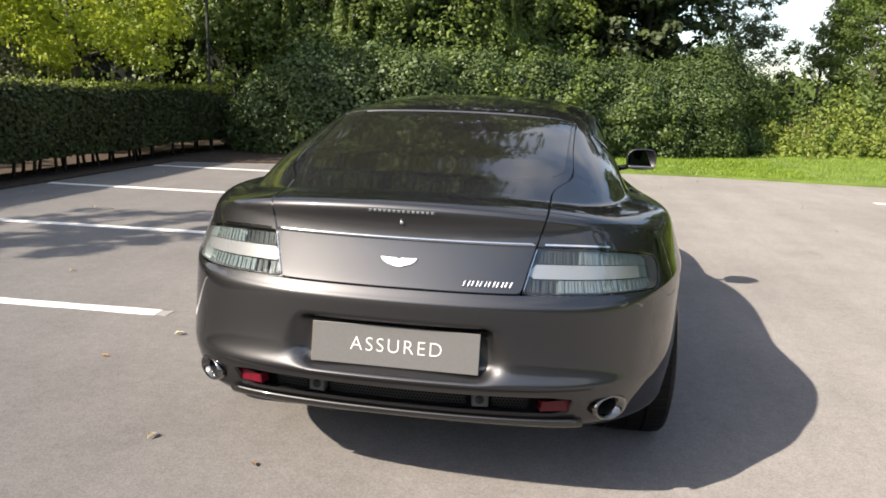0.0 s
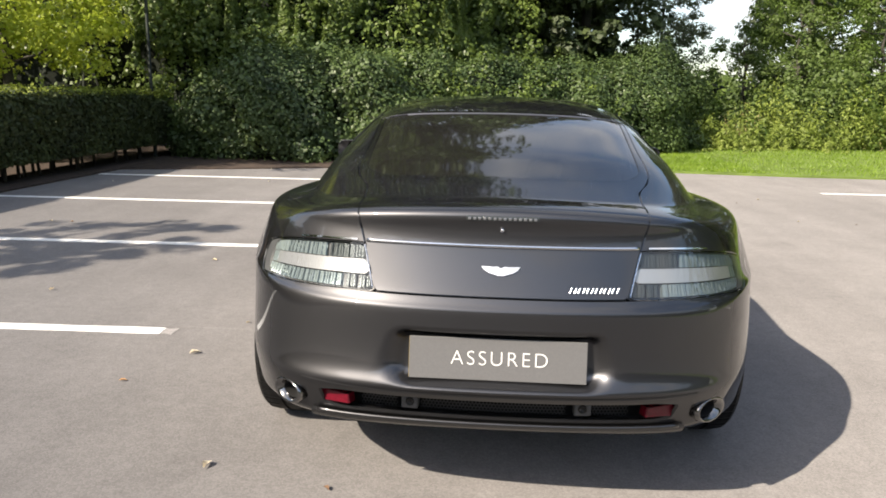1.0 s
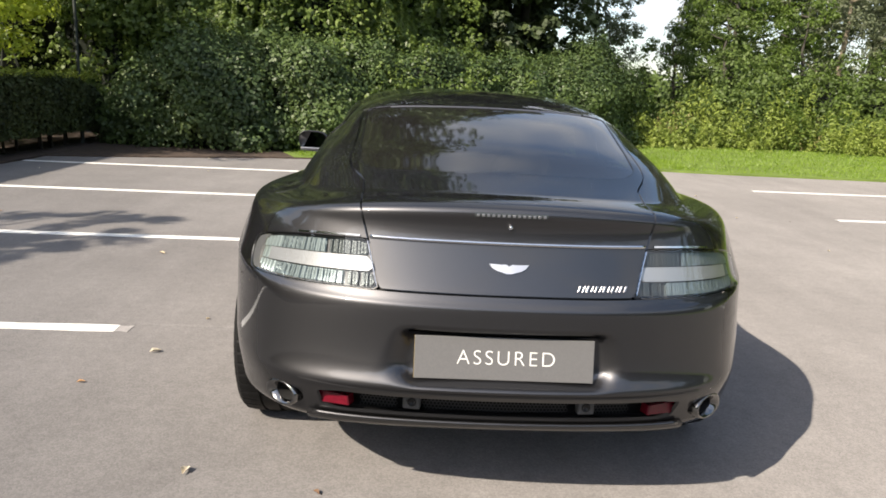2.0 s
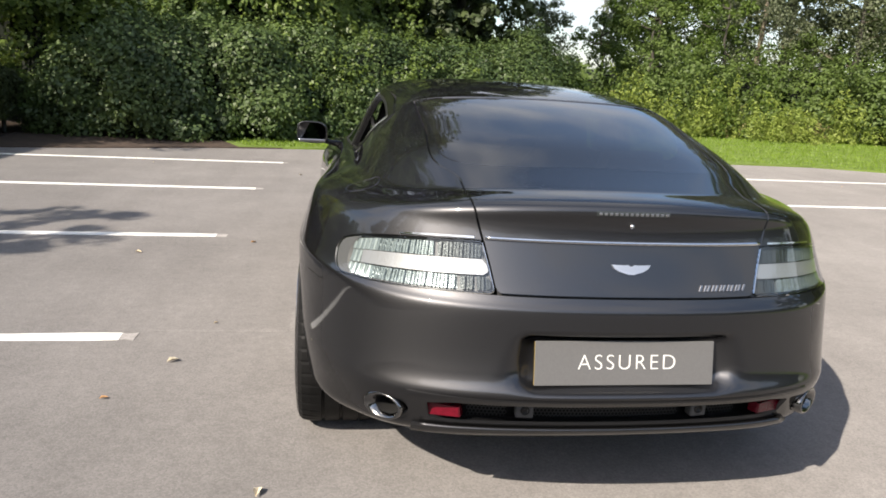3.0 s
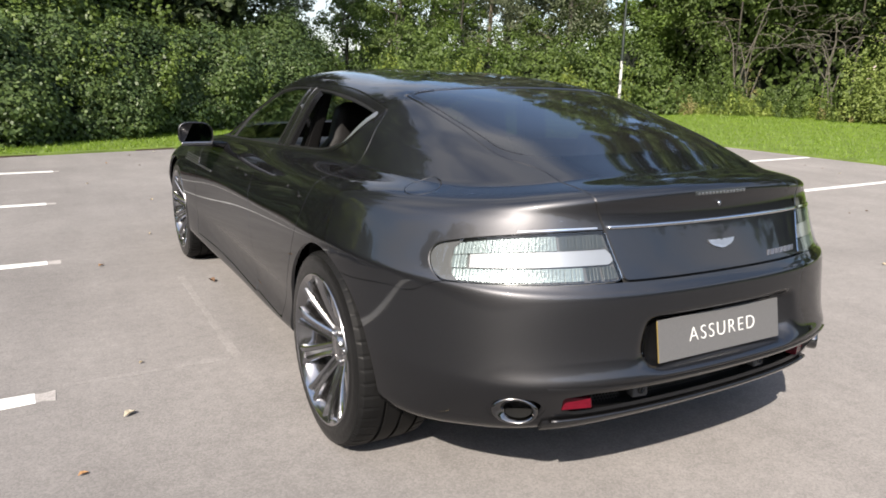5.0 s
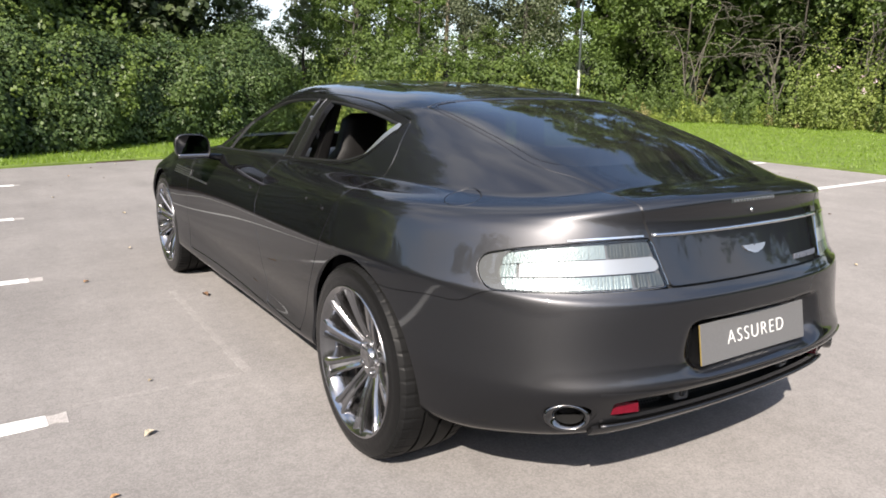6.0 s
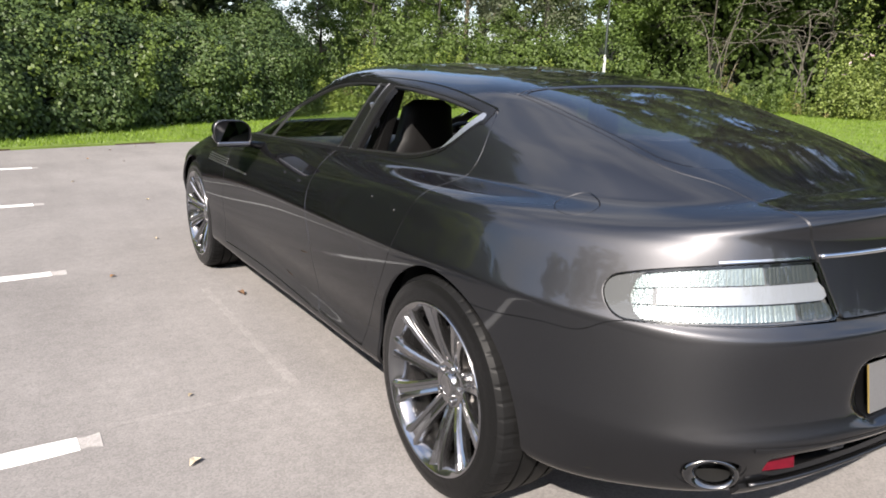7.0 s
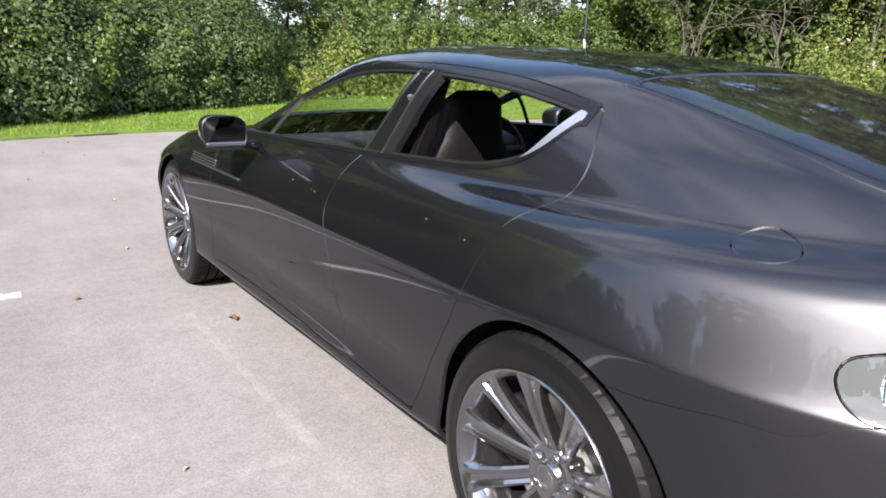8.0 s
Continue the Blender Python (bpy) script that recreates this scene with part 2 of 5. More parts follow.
def spline(points):
    """A smooth function through (x, y) pairs (natural cubic), flat in slope beyond its ends."""
    x, y = np.array([p[0] for p in points], float), np.array([p[1] for p in points], float)
    n = len(x)
    h = np.diff(x)
    a = np.eye(n)
    b = np.zeros(n)
    for i in range(1, n - 1):
        a[i, i - 1], a[i, i], a[i, i + 1] = h[i - 1], 2 * (h[i - 1] + h[i]), h[i]
        b[i] = 6 * ((y[i + 1] - y[i]) / h[i] - (y[i] - y[i - 1]) / h[i - 1])
    k = np.linalg.solve(a, b)

    def at(q):
        q = np.clip(np.asarray(q, float), x[0], x[-1])
        i = np.clip(np.searchsorted(x, q) - 1, 0, n - 2)
        s, t = x[i + 1] - q, q - x[i]
        hi = h[i]
        return k[i] * s ** 3 / (6 * hi) + k[i + 1] * t ** 3 / (6 * hi) + (y[i] / hi - k[i] * hi / 6) * s + (y[i + 1] / hi - k[i + 1] * hi / 6) * t
    return at


# ---- car body: loft of waist lines that run from the tail's middle round to the nose ----
WAIST = []


def ring(*points):
    WAIST.append(points)


# each line: tail middle, tail, rear corner (3), rear axle, rear door, B pillar, front door, front axle, front corner, nose
ring((0, -.70, .27), (.36, -.70, .27), (.56, -.66, .27), (.66, -.56, .26), (.76, -.40, .25), (.78, 0, .23), (.79, .6, .235), (.79, 1.3, .22), (.79, 2.1, .20), (.80, 2.99, .20), (.66, 3.5, .22), (0, 3.7, .22))
ring((0, -.90, .345), (.36, -.885, .345), (.600, -.826, .335), (.735, -.68, .32), (.862, -.45, .295), (.900, 0, .30), (.910, .6, .272), (.890, 1.3, .255), (.884, 2.1, .236), (.905, 2.99, .25), (.76, 3.58, .26), (0, 3.86, .26))
ring((0, -.935, .39), (.37, -.915, .39), (.630, -.848, .385), (.762, -.69, .37), (.884, -.44, .355), (.93, 0, .35), (.925, .6, .312), (.906, 1.3, .292), (.900, 2.1, .270), (.93, 2.99, .33), (.79, 3.61, .33), (0, 3.91, .33))
ring((0, -.985, .465), (.38, -.962, .46), (.650, -.868, .45), (.783, -.70, .44), (.898, -.43, .43), (.936, 0, .42), (.909, .6, .368), (.889, 1.3, .350), (.885, 2.1, .335), (.945, 2.99, .42), (.80, 3.62, .42), (0, 3.94, .42))
ring((0, -1.027, .512), (.38, -1.002, .507), (.66, -.881, .497), (.794, -.69, .49), (.903, -.42, .485), (.942, 0, .48), (.908, .6, .430), (.886, 1.3, .415), (.884, 2.1, .41), (.95, 2.99, .49), (.81, 3.62, .48), (0, 3.95, .48))
ring((0, -1.006, .545), (.38, -.981, .541), (.66, -.866, .531), (.795, -.685, .522), (.905, -.418, .508), (.943, 0, .504), (.912, .6, .46), (.890, 1.3, .445), (.888, 2.1, .44), (.951, 2.99, .51), (.812, 3.62, .495), (0, 3.951, .495))
ring((0, -.992, .62), (.38, -.968, .62), (.66, -.852, .61), (.803, -.66, .60), (.906, -.39, .60), (.950, 0, .60), (.92, .6, .54), (.897, 1.3, .52), (.897, 2.1, .52), (.955, 2.99, .58), (.82, 3.60, .55), (0, 3.96, .55))
ring((0, -.988, .718), (.38, -.965, .718), (.66, -.839, .718), (.808, -.63, .735), (.910, -.35, .735), (.947, 0, .735), (.915, .6, .66), (.892, 1.3, .64), (.892, 2.1, .64), (.94, 2.99, .70), (.80, 3.57, .65), (0, 3.93, .65))
ring((0, -.985, .752), (.38, -.961, .753), (.66, -.826, .756), (.807, -.622, .764), (.911, -.34, .768), (.942, 0, .775), (.910, .6, .712), (.886, 1.3, .697), (.886, 2.1, .697), (.928, 2.99, .742), (.78, 3.54, .687), (0, 3.91, .687))
ring((0, -.964, .778), (.38, -.939, .780), (.645, -.805, .785), (.80, -.605, .79), (.905, -.32, .80), (.930, 0, .81), (.90, .6, .76), (.875, 1.3, .75), (.875, 2.1, .75), (.91, 2.99, .78), (.75, 3.5, .72), (0, 3.88, .72))
ring((0, -.908, .925), (.40, -.882, .922), (.625, -.765, .92), (.765, -.575, .918), (.872, -.29, .908), (.902, 0, .902), (.868, .6, .872), (.832, 1.3, .865), (.835, 2.1, .855), (.86, 2.99, .85), (.62, 3.4, .78), (0, 3.75, .80))
ring((0, -.905, .985), (.40, -.868, .977), (.61, -.75, .963), (.74, -.565, .952), (.85, -.28, .95), (.878, 0, .946), (.846, .6, .921), (.80, 1.3, .915), (.80, 2.1, .895), (.80, 2.99, .87), (.55, 3.35, .81), (0, 3.7, .83))
ring((0, -.915, 1.035), (.40, -.868, 1.022), (.595, -.74, .995), (.705, -.55, .978), (.803, -.27, .976), (.83, .02, .974), (.802, .6, .947), (.775, 1.3, .95), (.78, 2.1, .925), (.72, 2.99, .868), (.45, 3.3, .82), (0, 3.6, .83))
ring((0, -.79, 1.052), (.38, -.745, 1.04), (.55, -.635, 1.015), (.655, -.46, 1.002), (.720, -.22, .998), (.744, .07, .994), (.738, .6, .979), (.745, 1.3, .98), (.75, 2.1, .955), (.58, 2.75, .895), (.38, 3.0, .87), (0, 3.2, .875))
ring((0, -.76, 1.059), (.377, -.72, 1.047), (.545, -.60, 1.025), (.643, -.43, 1.020), (.706, -.19, 1.020), (.728, .085, 1.018), (.729, .6, 1.010), (.737, 1.3, .998), (.74, 2.1, .968), (.575, 2.7, .911), (.377, 2.93, .887), (0, 3.1, .893))
ring((0, -.6, 1.096), (.36, -.56, 1.090), (.53, -.46, 1.083), (.617, -.31, 1.086), (.665, -.08, 1.092), (.683, .15, 1.104), (.695, .65, 1.10), (.70, 1.3, 1.08), (.69, 2.05, 1.04), (.54, 2.45, .985), (.35, 2.6, .965), (0, 2.66, .97))
ring((0, -.425, 1.151), (.345, -.385, 1.146), (.508, -.29, 1.142), (.590, -.14, 1.142), (.634, .055, 1.141), (.653, .265, 1.150), (.673, .70, 1.155), (.673, 1.275, 1.144), (.65, 1.90, 1.106), (.50, 2.275, 1.077), (.325, 2.4, 1.066), (0, 2.455, 1.071))
ring((0, -.25, 1.196), (.33, -.21, 1.191), (.487, -.12, 1.188), (.562, .03, 1.188), (.602, .19, 1.187), (.622, .38, 1.193), (.65, .75, 1.207), (.645, 1.25, 1.205), (.61, 1.75, 1.168), (.46, 2.1, 1.165), (.3, 2.2, 1.162), (0, 2.25, 1.167))
ring((0, .105, 1.281), (.30, .125, 1.278), (.457, .18, 1.275), (.53, .29, 1.271), (.557, .44, 1.256), (.575, .6, 1.265), (.592, .85, 1.283), (.585, 1.2, 1.299), (.537, 1.55, 1.284), (.405, 1.8, 1.285), (.26, 1.86, 1.287), (0, 1.9, 1.285))
ring((0, .5, 1.334), (.19, .51, 1.333), (.30, .54, 1.330), (.36, .62, 1.327), (.39, .72, 1.327), (.405, .85, 1.330), (.41, 1.0, 1.338), (.405, 1.2, 1.343), (.37, 1.4, 1.340), (.28, 1.55, 1.332), (.18, 1.6, 1.332), (0, 1.63, 1.332))
ring((0, .85, 1.352), (.0, .86, 1.352), (.0, .88, 1.353), (.0, .92, 1.354), (.0, .97, 1.356), (.0, 1.03, 1.357), (.0, 1.09, 1.357), (.0, 1.15, 1.357), (.0, 1.21, 1.356), (.0, 1.26, 1.354), (.0, 1.29, 1.353), (0, 1.3, 1.353))


def basis(n, per):
    """Rows of the uniform cubic B-spline for n lines with a ghost at either end."""
    t = np.linspace(0, n - 1, (n - 1) * per + 1)
    i = np.minimum(t.astype(int), n - 2)
    f = t - i
    w = np.zeros((len(t), n + 2))
    r = np.arange(len(t))
    w[r, i], w[r, i + 1] = (1 - f) ** 3 / 6, (3 * f ** 3 - 6 * f ** 2 + 4) / 6
    w[r, i + 2], w[r, i + 3] = (-3 * f ** 3 + 3 * f ** 2 + 3 * f + 1) / 6, f ** 3 / 6
    return w


def ghosted(net):
    flip = np.array((-1.0, 1, 1))
    net = np.concatenate((net[:, 1:2] * flip, net, net[:, -2:-1] * flip), axis=1)
    return np.concatenate((2 * net[:1] - net[1:2], net, net[-2:-1] * flip), axis=0)


def loft(net, per_v, per_u):
    return np.einsum("vi,ijk,uj->vuk", basis(net.shape[0], per_v), ghosted(net), basis(net.shape[1], per_u))


NET = np.array(WAIST, float)
NET[..., 1] = np.where(NET[..., 1] < 0, NET[..., 1] * 0.964, NET[..., 1])
NET[..., 2] = np.where(NET[..., 2] > 0.4, 0.4 + (NET[..., 2] - 0.4) * 0.988, NET[..., 2])
PULL = np.array([0.8] * 13 + [0.6] * 2 + [0.35] * 6)[:, None, None]
NET_SMOOTH = NET + PULL * (NET - loft(NET, 1, 1))
NET_SMOOTH[-1, :, 0] = 0
PER_V, PER_U = 9, 22
HALF = loft(NET_SMOOTH, PER_V, PER_U)
HALF[:, 0, 0] = HALF[:, -1, 0] = HALF[-1, :, 0] = 0


def smoothstep(a, b, x):
    t = np.clip((x - a) / (b - a), 0, 1)
    return t * t * (3 - 2 * t)


# hollow for the number plate: deep under its upper edge, running out at the lip
px, py, pz = HALF[..., 0], HALF[..., 1], HALF[..., 2]
side = 0.405 - (pz - 0.51) / 0.175 * 0.09 - px
hollow = smoothstep(0, np.interp(pz, (.51, .68), (.130, .062)), side) * smoothstep(0.508, 0.534 + .055 * smoothstep(.25, .34, px), pz) * smoothstep(0.0, 0.030, 0.683 - pz) * (py < -0.65) * (1 - .55 * smoothstep(.275, .36, px))
HALF[..., 1] += hollow * 0.040

FULL = np.concatenate((HALF[:, :0:-1] * np.array((-1.0, 1, 1)), HALF), axis=1)
nv, nu = FULL.shape[:2]
du, dv = np.gradient(FULL, axis=1), np.gradient(FULL, axis=0)
NORMAL = np.cross(du, dv)
NORMAL /= np.maximum(np.linalg.norm(NORMAL, axis=2, keepdims=True), 1e-9)
NORMAL[-1] = (0, 0, 1)
if NORMAL[nv // 3, nu // 4, 0] > 0:
    NORMAL = -NORMAL
row = HALF[PER_V * 9 + 4]
along = np.concatenate(((0,), np.cumsum(np.linalg.norm(np.diff(row[:, :2], axis=0), axis=1))))
ALONG = np.broadcast_to(np.concatenate((along[:0:-1], along)), (nv, nu))
LEVEL = np.broadcast_to(np.arange(nv)[:, None] / PER_V, (nv, nu))
# columns: place (3), normal (3), way round the tail from its middle, level in the loft
BODY = np.concatenate((FULL, NORMAL, ALONG[..., None], LEVEL[..., None]), axis=2).reshape(-1, 8)
IDX = np.arange(nv * nu).reshape(nv, nu)
QUADS = np.stack((IDX[:-1, :-1], IDX[:-1, 1:], IDX[1:, 1:], IDX[1:, :-1]), axis=-1).reshape(-1, 4)
SKIN = (BODY, [tuple(int(i) for i in q) for q in QUADS])


def cut(skin, rule):
    """Splits a skin along rule = 0: the part where it is positive, and the rest."""
    verts, faces = skin
    d = rule(verts)
    pos = (d >= 0).tolist()
    d = d.tolist()
    extra, cache, inside, outside = [], {}, [], []
    n = len(verts)

    def cross(i, j):
        key = (i, j) if i < j else (j, i)
        if key not in cache:
            a, b = key
            t = d[a] / (d[a] - d[b])
            cache[key] = n + len(extra)
            extra.append(verts[a] * (1 - t) + verts[b] * t)
        return cache[key]
    for f in faces:
        s = [pos[i] for i in f]
        if all(s):
            inside.append(f)
        elif not any(s):
            outside.append(f)
        else:
            a, b = [], []
            for i, j in zip(f, f[1:] + f[:1]):
                (a if pos[i] else b).append(i)
                if pos[i] != pos[j]:
                    c = cross(i, j)
                    a.append(c)
                    b.append(c)
            if len(a) > 2:
                inside.append(tuple(a))
            if len(b) > 2:
                outside.append(tuple(b))
    if extra:
        verts = np.concatenate((verts, np.array(extra)))
    return (verts, inside), (verts, outside)


def band(skin, rule, lo, hi):
    """The strip of a skin where lo < rule < hi."""
    strip, _ = cut(skin, lambda v: rule(v) - lo)
    strip, _ = cut(strip, lambda v: hi - rule(v))
    return strip


def take(skin, rule, gap=0.0025):
    """Lifts a panel out of a skin with a gap round it: the panel, and the skin without it."""
    panel, _ = cut(skin, lambda v: rule(v) - gap)
    _, rest = cut(skin, lambda v: rule(v) + gap)
    return panel, rest


def skin_part(name, skin, mat, parent, lift=0.0, edge=0.012, label="", keep=None):
    """A skin as a mesh, moved along its normals, with its rims turned in by edge."""
    verts, faces = skin
    if keep is not None:
        faces = [f for f in faces if keep(verts[list(f)].mean(axis=0))]
    used = sorted({i for f in faces for i in f})
    where = {i: k for k, i in enumerate(used)}
    v = verts[used]
    co = v[:, :3] + lift * v[:, 3:6]
    no = v[:, 3:6]
    faces = [tuple(where[i] for i in f) for f in faces]
    if edge:
        sides = {}
        for f in faces:
            for i, j in zip(f, f[1:] + f[:1]):
                if (j, i) in sides:
                    del sides[(j, i)]
                else:
                    sides[(i, j)] = 1
        rim = sorted({i for e in sides for i in e})
        inner = {i: len(co) + k for k, i in enumerate(rim)}
        co = np.concatenate((co, co[rim] - edge * no[rim]))
        no = np.concatenate((no, no[rim]))
        faces = faces + [(j, i, inner[i], inner[j]) for i, j in sides]
    me = bpy.data.meshes.new(name)
    me.from_pydata(co.tolist(), [], faces)
    me.polygons.foreach_set("use_smooth", [True] * len(me.polygons))
    me.normals_split_custom_set_from_vertices([tuple(x) for x in (no / np.linalg.norm(no, axis=1, keepdims=True)).tolist()])
    me.materials.append(mat)
    ob = new(name, me)
    ob.parent = parent
    if label:
        tagged(ob, label)
    return ob


def X(v): return np.abs(v[:, 0])
def Y(v): return v[:, 1]
def Z(v): return v[:, 2]


def least(*terms):
    return np.minimum.reduce(terms)


car = empty("car", "graphite grey metallic four-door coupe parked on the asphalt", "car")
REAR_AXLE, FRONT_AXLE = (0.0, 0.357), (2.989, 0.352)


def arch(axle, radius):
    return lambda v: np.where((X(v) > 0.5) & (Z(v) < 0.85), radius - np.hypot(Y(v) - axle[0], Z(v) - axle[1]), -1.0)


_, skin = cut(SKIN, arch(REAR_AXLE, 0.385))
_, skin = cut(skin, arch(FRONT_AXLE, 0.378))

# glazing
rear_low, rear_high = spline([(0, -.565), (.3, -.545), (.48, -.48), (.7, -.36)]), spline([(0, .165), (.3, .168), (.5, .185), (.7, .22)])


def rear_glass(v):
    x, y, z = X(v), Y(v), Z(v)
    edge = 0.482 + 0.03 * np.clip(y + .2, -.3, .4)
    a, b, c = y - rear_low(x), rear_high(x) - y, edge - x
    r = 0.10
    low = r - np.hypot(np.maximum(r - a, 0), np.maximum(r - c, 0))
    return np.where(z > 1.0, least(a, b, c, low), -1.0)


def screen(v):
    x, y, z = X(v), Y(v), Z(v)
    return np.where((z > 0.97) & (y > 1.4), least(y - 1.82 + 0.35 * x * x, 2.62 - 0.5 * x * x - y, 0.60 - x), -1.0)


belt = spline([(.22, 1.155), (.29, 1.085), (.38, 1.040), (.50, 1.012), (.65, .998), (1.1, .974), (1.7, .950), (2.4, .915)])
rail = spline([(.20, 1.172), (.45, 1.214), (.85, 1.247), (1.2, 1.247), (1.55, 1.208), (1.9, 1.113), (2.2, 1.006), (2.45, .89)])


def side_opening(v):
    x, y, z = X(v), Y(v), Z(v)
    return np.where((x > 0.45) & (y > 0.1) & (y < 2.6), least(z - belt(y), rail(y) - z, y - 0.215, 2.4 - y), -1.0)


rear_pane, skin = take(skin, rear_glass, 0.0012)
wind_pane, skin = take(skin, screen, 0.002)
opening, skin = take(skin, side_opening, 0.0)


def pillar(v):
    """Positive within the slanting B pillar."""
    lean = (Z(v) - 0.97) / 0.25
    return least(Y(v) - (.96 - 0.095 * lean), (1.14 - 0.13 * lean) - Y(v))


pillar_skin, panes = cut(opening, pillar)
front_panes, rear_panes = cut(panes, lambda v: Y(v) - 1.0)
# left and right
left = lambda c: c[0] < 0
right = lambda c: c[0] > 0
skin_part("rear_window", rear_pane, TINT, car, -0.002, 0.004, "tinted rear window reflecting sky and trees").visible_shadow = False
skin_part("windscreen", wind_pane, CLEAR, car, -0.002, 0.004).visible_shadow = False
for where in (left, right):
    skin_part("b_pillar", pillar_skin, GLOSSBLACK, car, -0.004, 0.02, keep=where)
    skin_part("front_door_glass", front_panes, CLEAR, car, -0.006, 0.004, keep=where).visible_shadow = False

# boot lid, lamps, bumper, doors
lid_edge = spline([(.777, .372), (.915, .408), (1.01, .434), (1.1, .445)])


hatch_edge = spline([(-.62, .437), (-.56, .452), (-.50, .480), (-.42, .503), (-.25, .505), (0, .508), (.2, .512)])


def boot(v):
    """The hatch: the lid on the tail and the frame round the rear glass, in one panel."""
    edge = np.where(Y(v) < -0.60, lid_edge(Z(v)), hatch_edge(Y(v)))
    return np.where(Y(v) < 0.4, least(edge - X(v), Z(v) - 0.779, rear_high(X(v)) + 0.012 - Y(v)), -1.0)


LAMP_TIP = float(np.interp(0.806, row[:PER_U * 5, 0], along[:PER_U * 5])) - 0.025


def lamp_lines(s):
    k = np.clip((s - 0.40) / (LAMP_TIP - 0.40), 0, 1)
    return 0.779 - 0.021 * k, 0.914 - 0.046 * k ** 1.8 - 0.020 * k ** 5


def lamp_rule(v, inset=0.0):
    s, z, x = v[:, 6], Z(v), X(v)
    low, high = lamp_lines(s)
    a, b, c = z - low - inset, high - inset - z, LAMP_TIP - inset - s
    ra, rb = 0.062 - inset, 0.032 - inset
    q = np.minimum(ra - np.hypot(np.maximum(ra - a, 0), np.maximum(ra - c, 0)), rb - np.hypot(np.maximum(rb - b, 0), np.maximum(rb - c, 0)))
    return np.where((Y(v) < -0.3) & (z > 0.7) & (z < 1.0), least(a, b, c, q, x - lid_edge(z) - 0.001 - inset), -1.0)


def slot(v):
    """The long slot over the lower blade of the tail."""
    return np.where(Y(v) < -0.6, least(0.552 - X(v) - .25 * (.470 - Z(v)), Z(v) - 0.388 - .02 * smoothstep(.48, .56, X(v)), 0.470 - Z(v) - .012 * smoothstep(.46, .56, X(v))), -1.0)


lid_skin, skin = take(skin, boot, 0.0035)
_, skin = take(skin, lamp_rule, 0.0015)
_, skin = cut(skin, slot)
bumper_top = spline([(-1.2, .777), (-.88, .776), (-.74, .767), (-.63, .76), (-.585, .745), (-.54, .718), (-.46, .71), (-.3, .696), (-.1, .69)])


def bumper(v):
    return np.where(Y(v) < -0.1, least(bumper_top(Y(v)) - Z(v), -0.17 - Y(v)), -1.0)


bumper_skin, skin = take(skin, bumper, 0.0012)
door_back = spline([(.30, .52), (.42, .47), (.525, .407), (.68, .322), (.79, .275), (.93, .195), (.97, .158), (1.01, .130), (1.09, .128), (1.155, .165), (1.2, .20)])
door_split = spline([(.28, .95), (.43, 1.018), (.60, 1.095), (.72, 1.17), (.79, 1.19), (.91, 1.145), (.975, 1.115), (1.23, .93)])


def rear_door(v):
    z = Z(v)
    return np.where(X(v) > 0.45, least(Y(v) - door_back(z), door_split(z) - Y(v), z - 0.315, rail(Y(v)) + 0.022 - z), -1.0)


def front_door(v):
    z = Z(v)
    return np.where(X(v) > 0.45, least(Y(v) - door_split(z), 2.36 - Y(v), z - 0.305, rail(Y(v)) + 0.022 - z), -1.0)


def fuel_rule(v):
    return np.where((v[:, 0] < 0) & (Z(v) > .9), 0.063 - np.hypot(Y(v) + 0.358, (X(v) - 0.722) * 1.15), -1.0)


rear_door_skin, skin = take(skin, rear_door)
front_door_skin, skin = take(skin, front_door)
flap_skin, skin = take(skin, fuel_rule, 0.0024)


def pipe_hole(v, grow=0.0):
    """Positive within the oval mouth of an exhaust in the bumper."""
    return np.where(Y(v) < -0.5, 1.0 - np.hypot((X(v) - .650) / (.058 + grow), (Z(v) - .415) / (.038 + grow)), -1.0) * 0.05


pipe_rim, bumper_skin = cut(bumper_skin, lambda v: pipe_hole(v, .010))
_, pipe_rim = cut(pipe_rim, pipe_hole)
skin_part("body_shell", skin, PAINT, car)
skin_part("boot_lid", lid_skin, PAINT, car)
skin_part("rear_bumper", bumper_skin, PAINT, car)
skin_part("fuel_flap", flap_skin, PAINT, car)
for where in (left, right):
    skin_part("rear_door", rear_door_skin, PAINT, car, keep=where)
    skin_part("front_door", front_door_skin, PAINT, car, keep=where)
# dark shell under the gaps
COARSE = np.concatenate((FULL, NORMAL, ALONG[..., None], LEVEL[..., None]), axis=2)[::2, ::2]
ci = np.arange(COARSE.shape[0] * COARSE.shape[1]).reshape(COARSE.shape[:2])
cq = np.stack((ci[:-1, :-1], ci[:-1, 1:], ci[1:, 1:], ci[1:, :-1]), axis=-1).reshape(-1, 4)
_, inner = cut((COARSE.reshape(-1, 8), [tuple(int(i) for i in q) for q in cq]), arch(REAR_AXLE, 0.40))
_, inner = cut(inner, arch(FRONT_AXLE, 0.395))
for rule in (rear_glass, screen, side_opening, lamp_rule, slot, pipe_hole):
    _, inner = cut(inner, lambda v, rule=rule: rule(v) + 0.006)
skin_part("inner_shell", inner, SHELL, car, -0.016, 0)


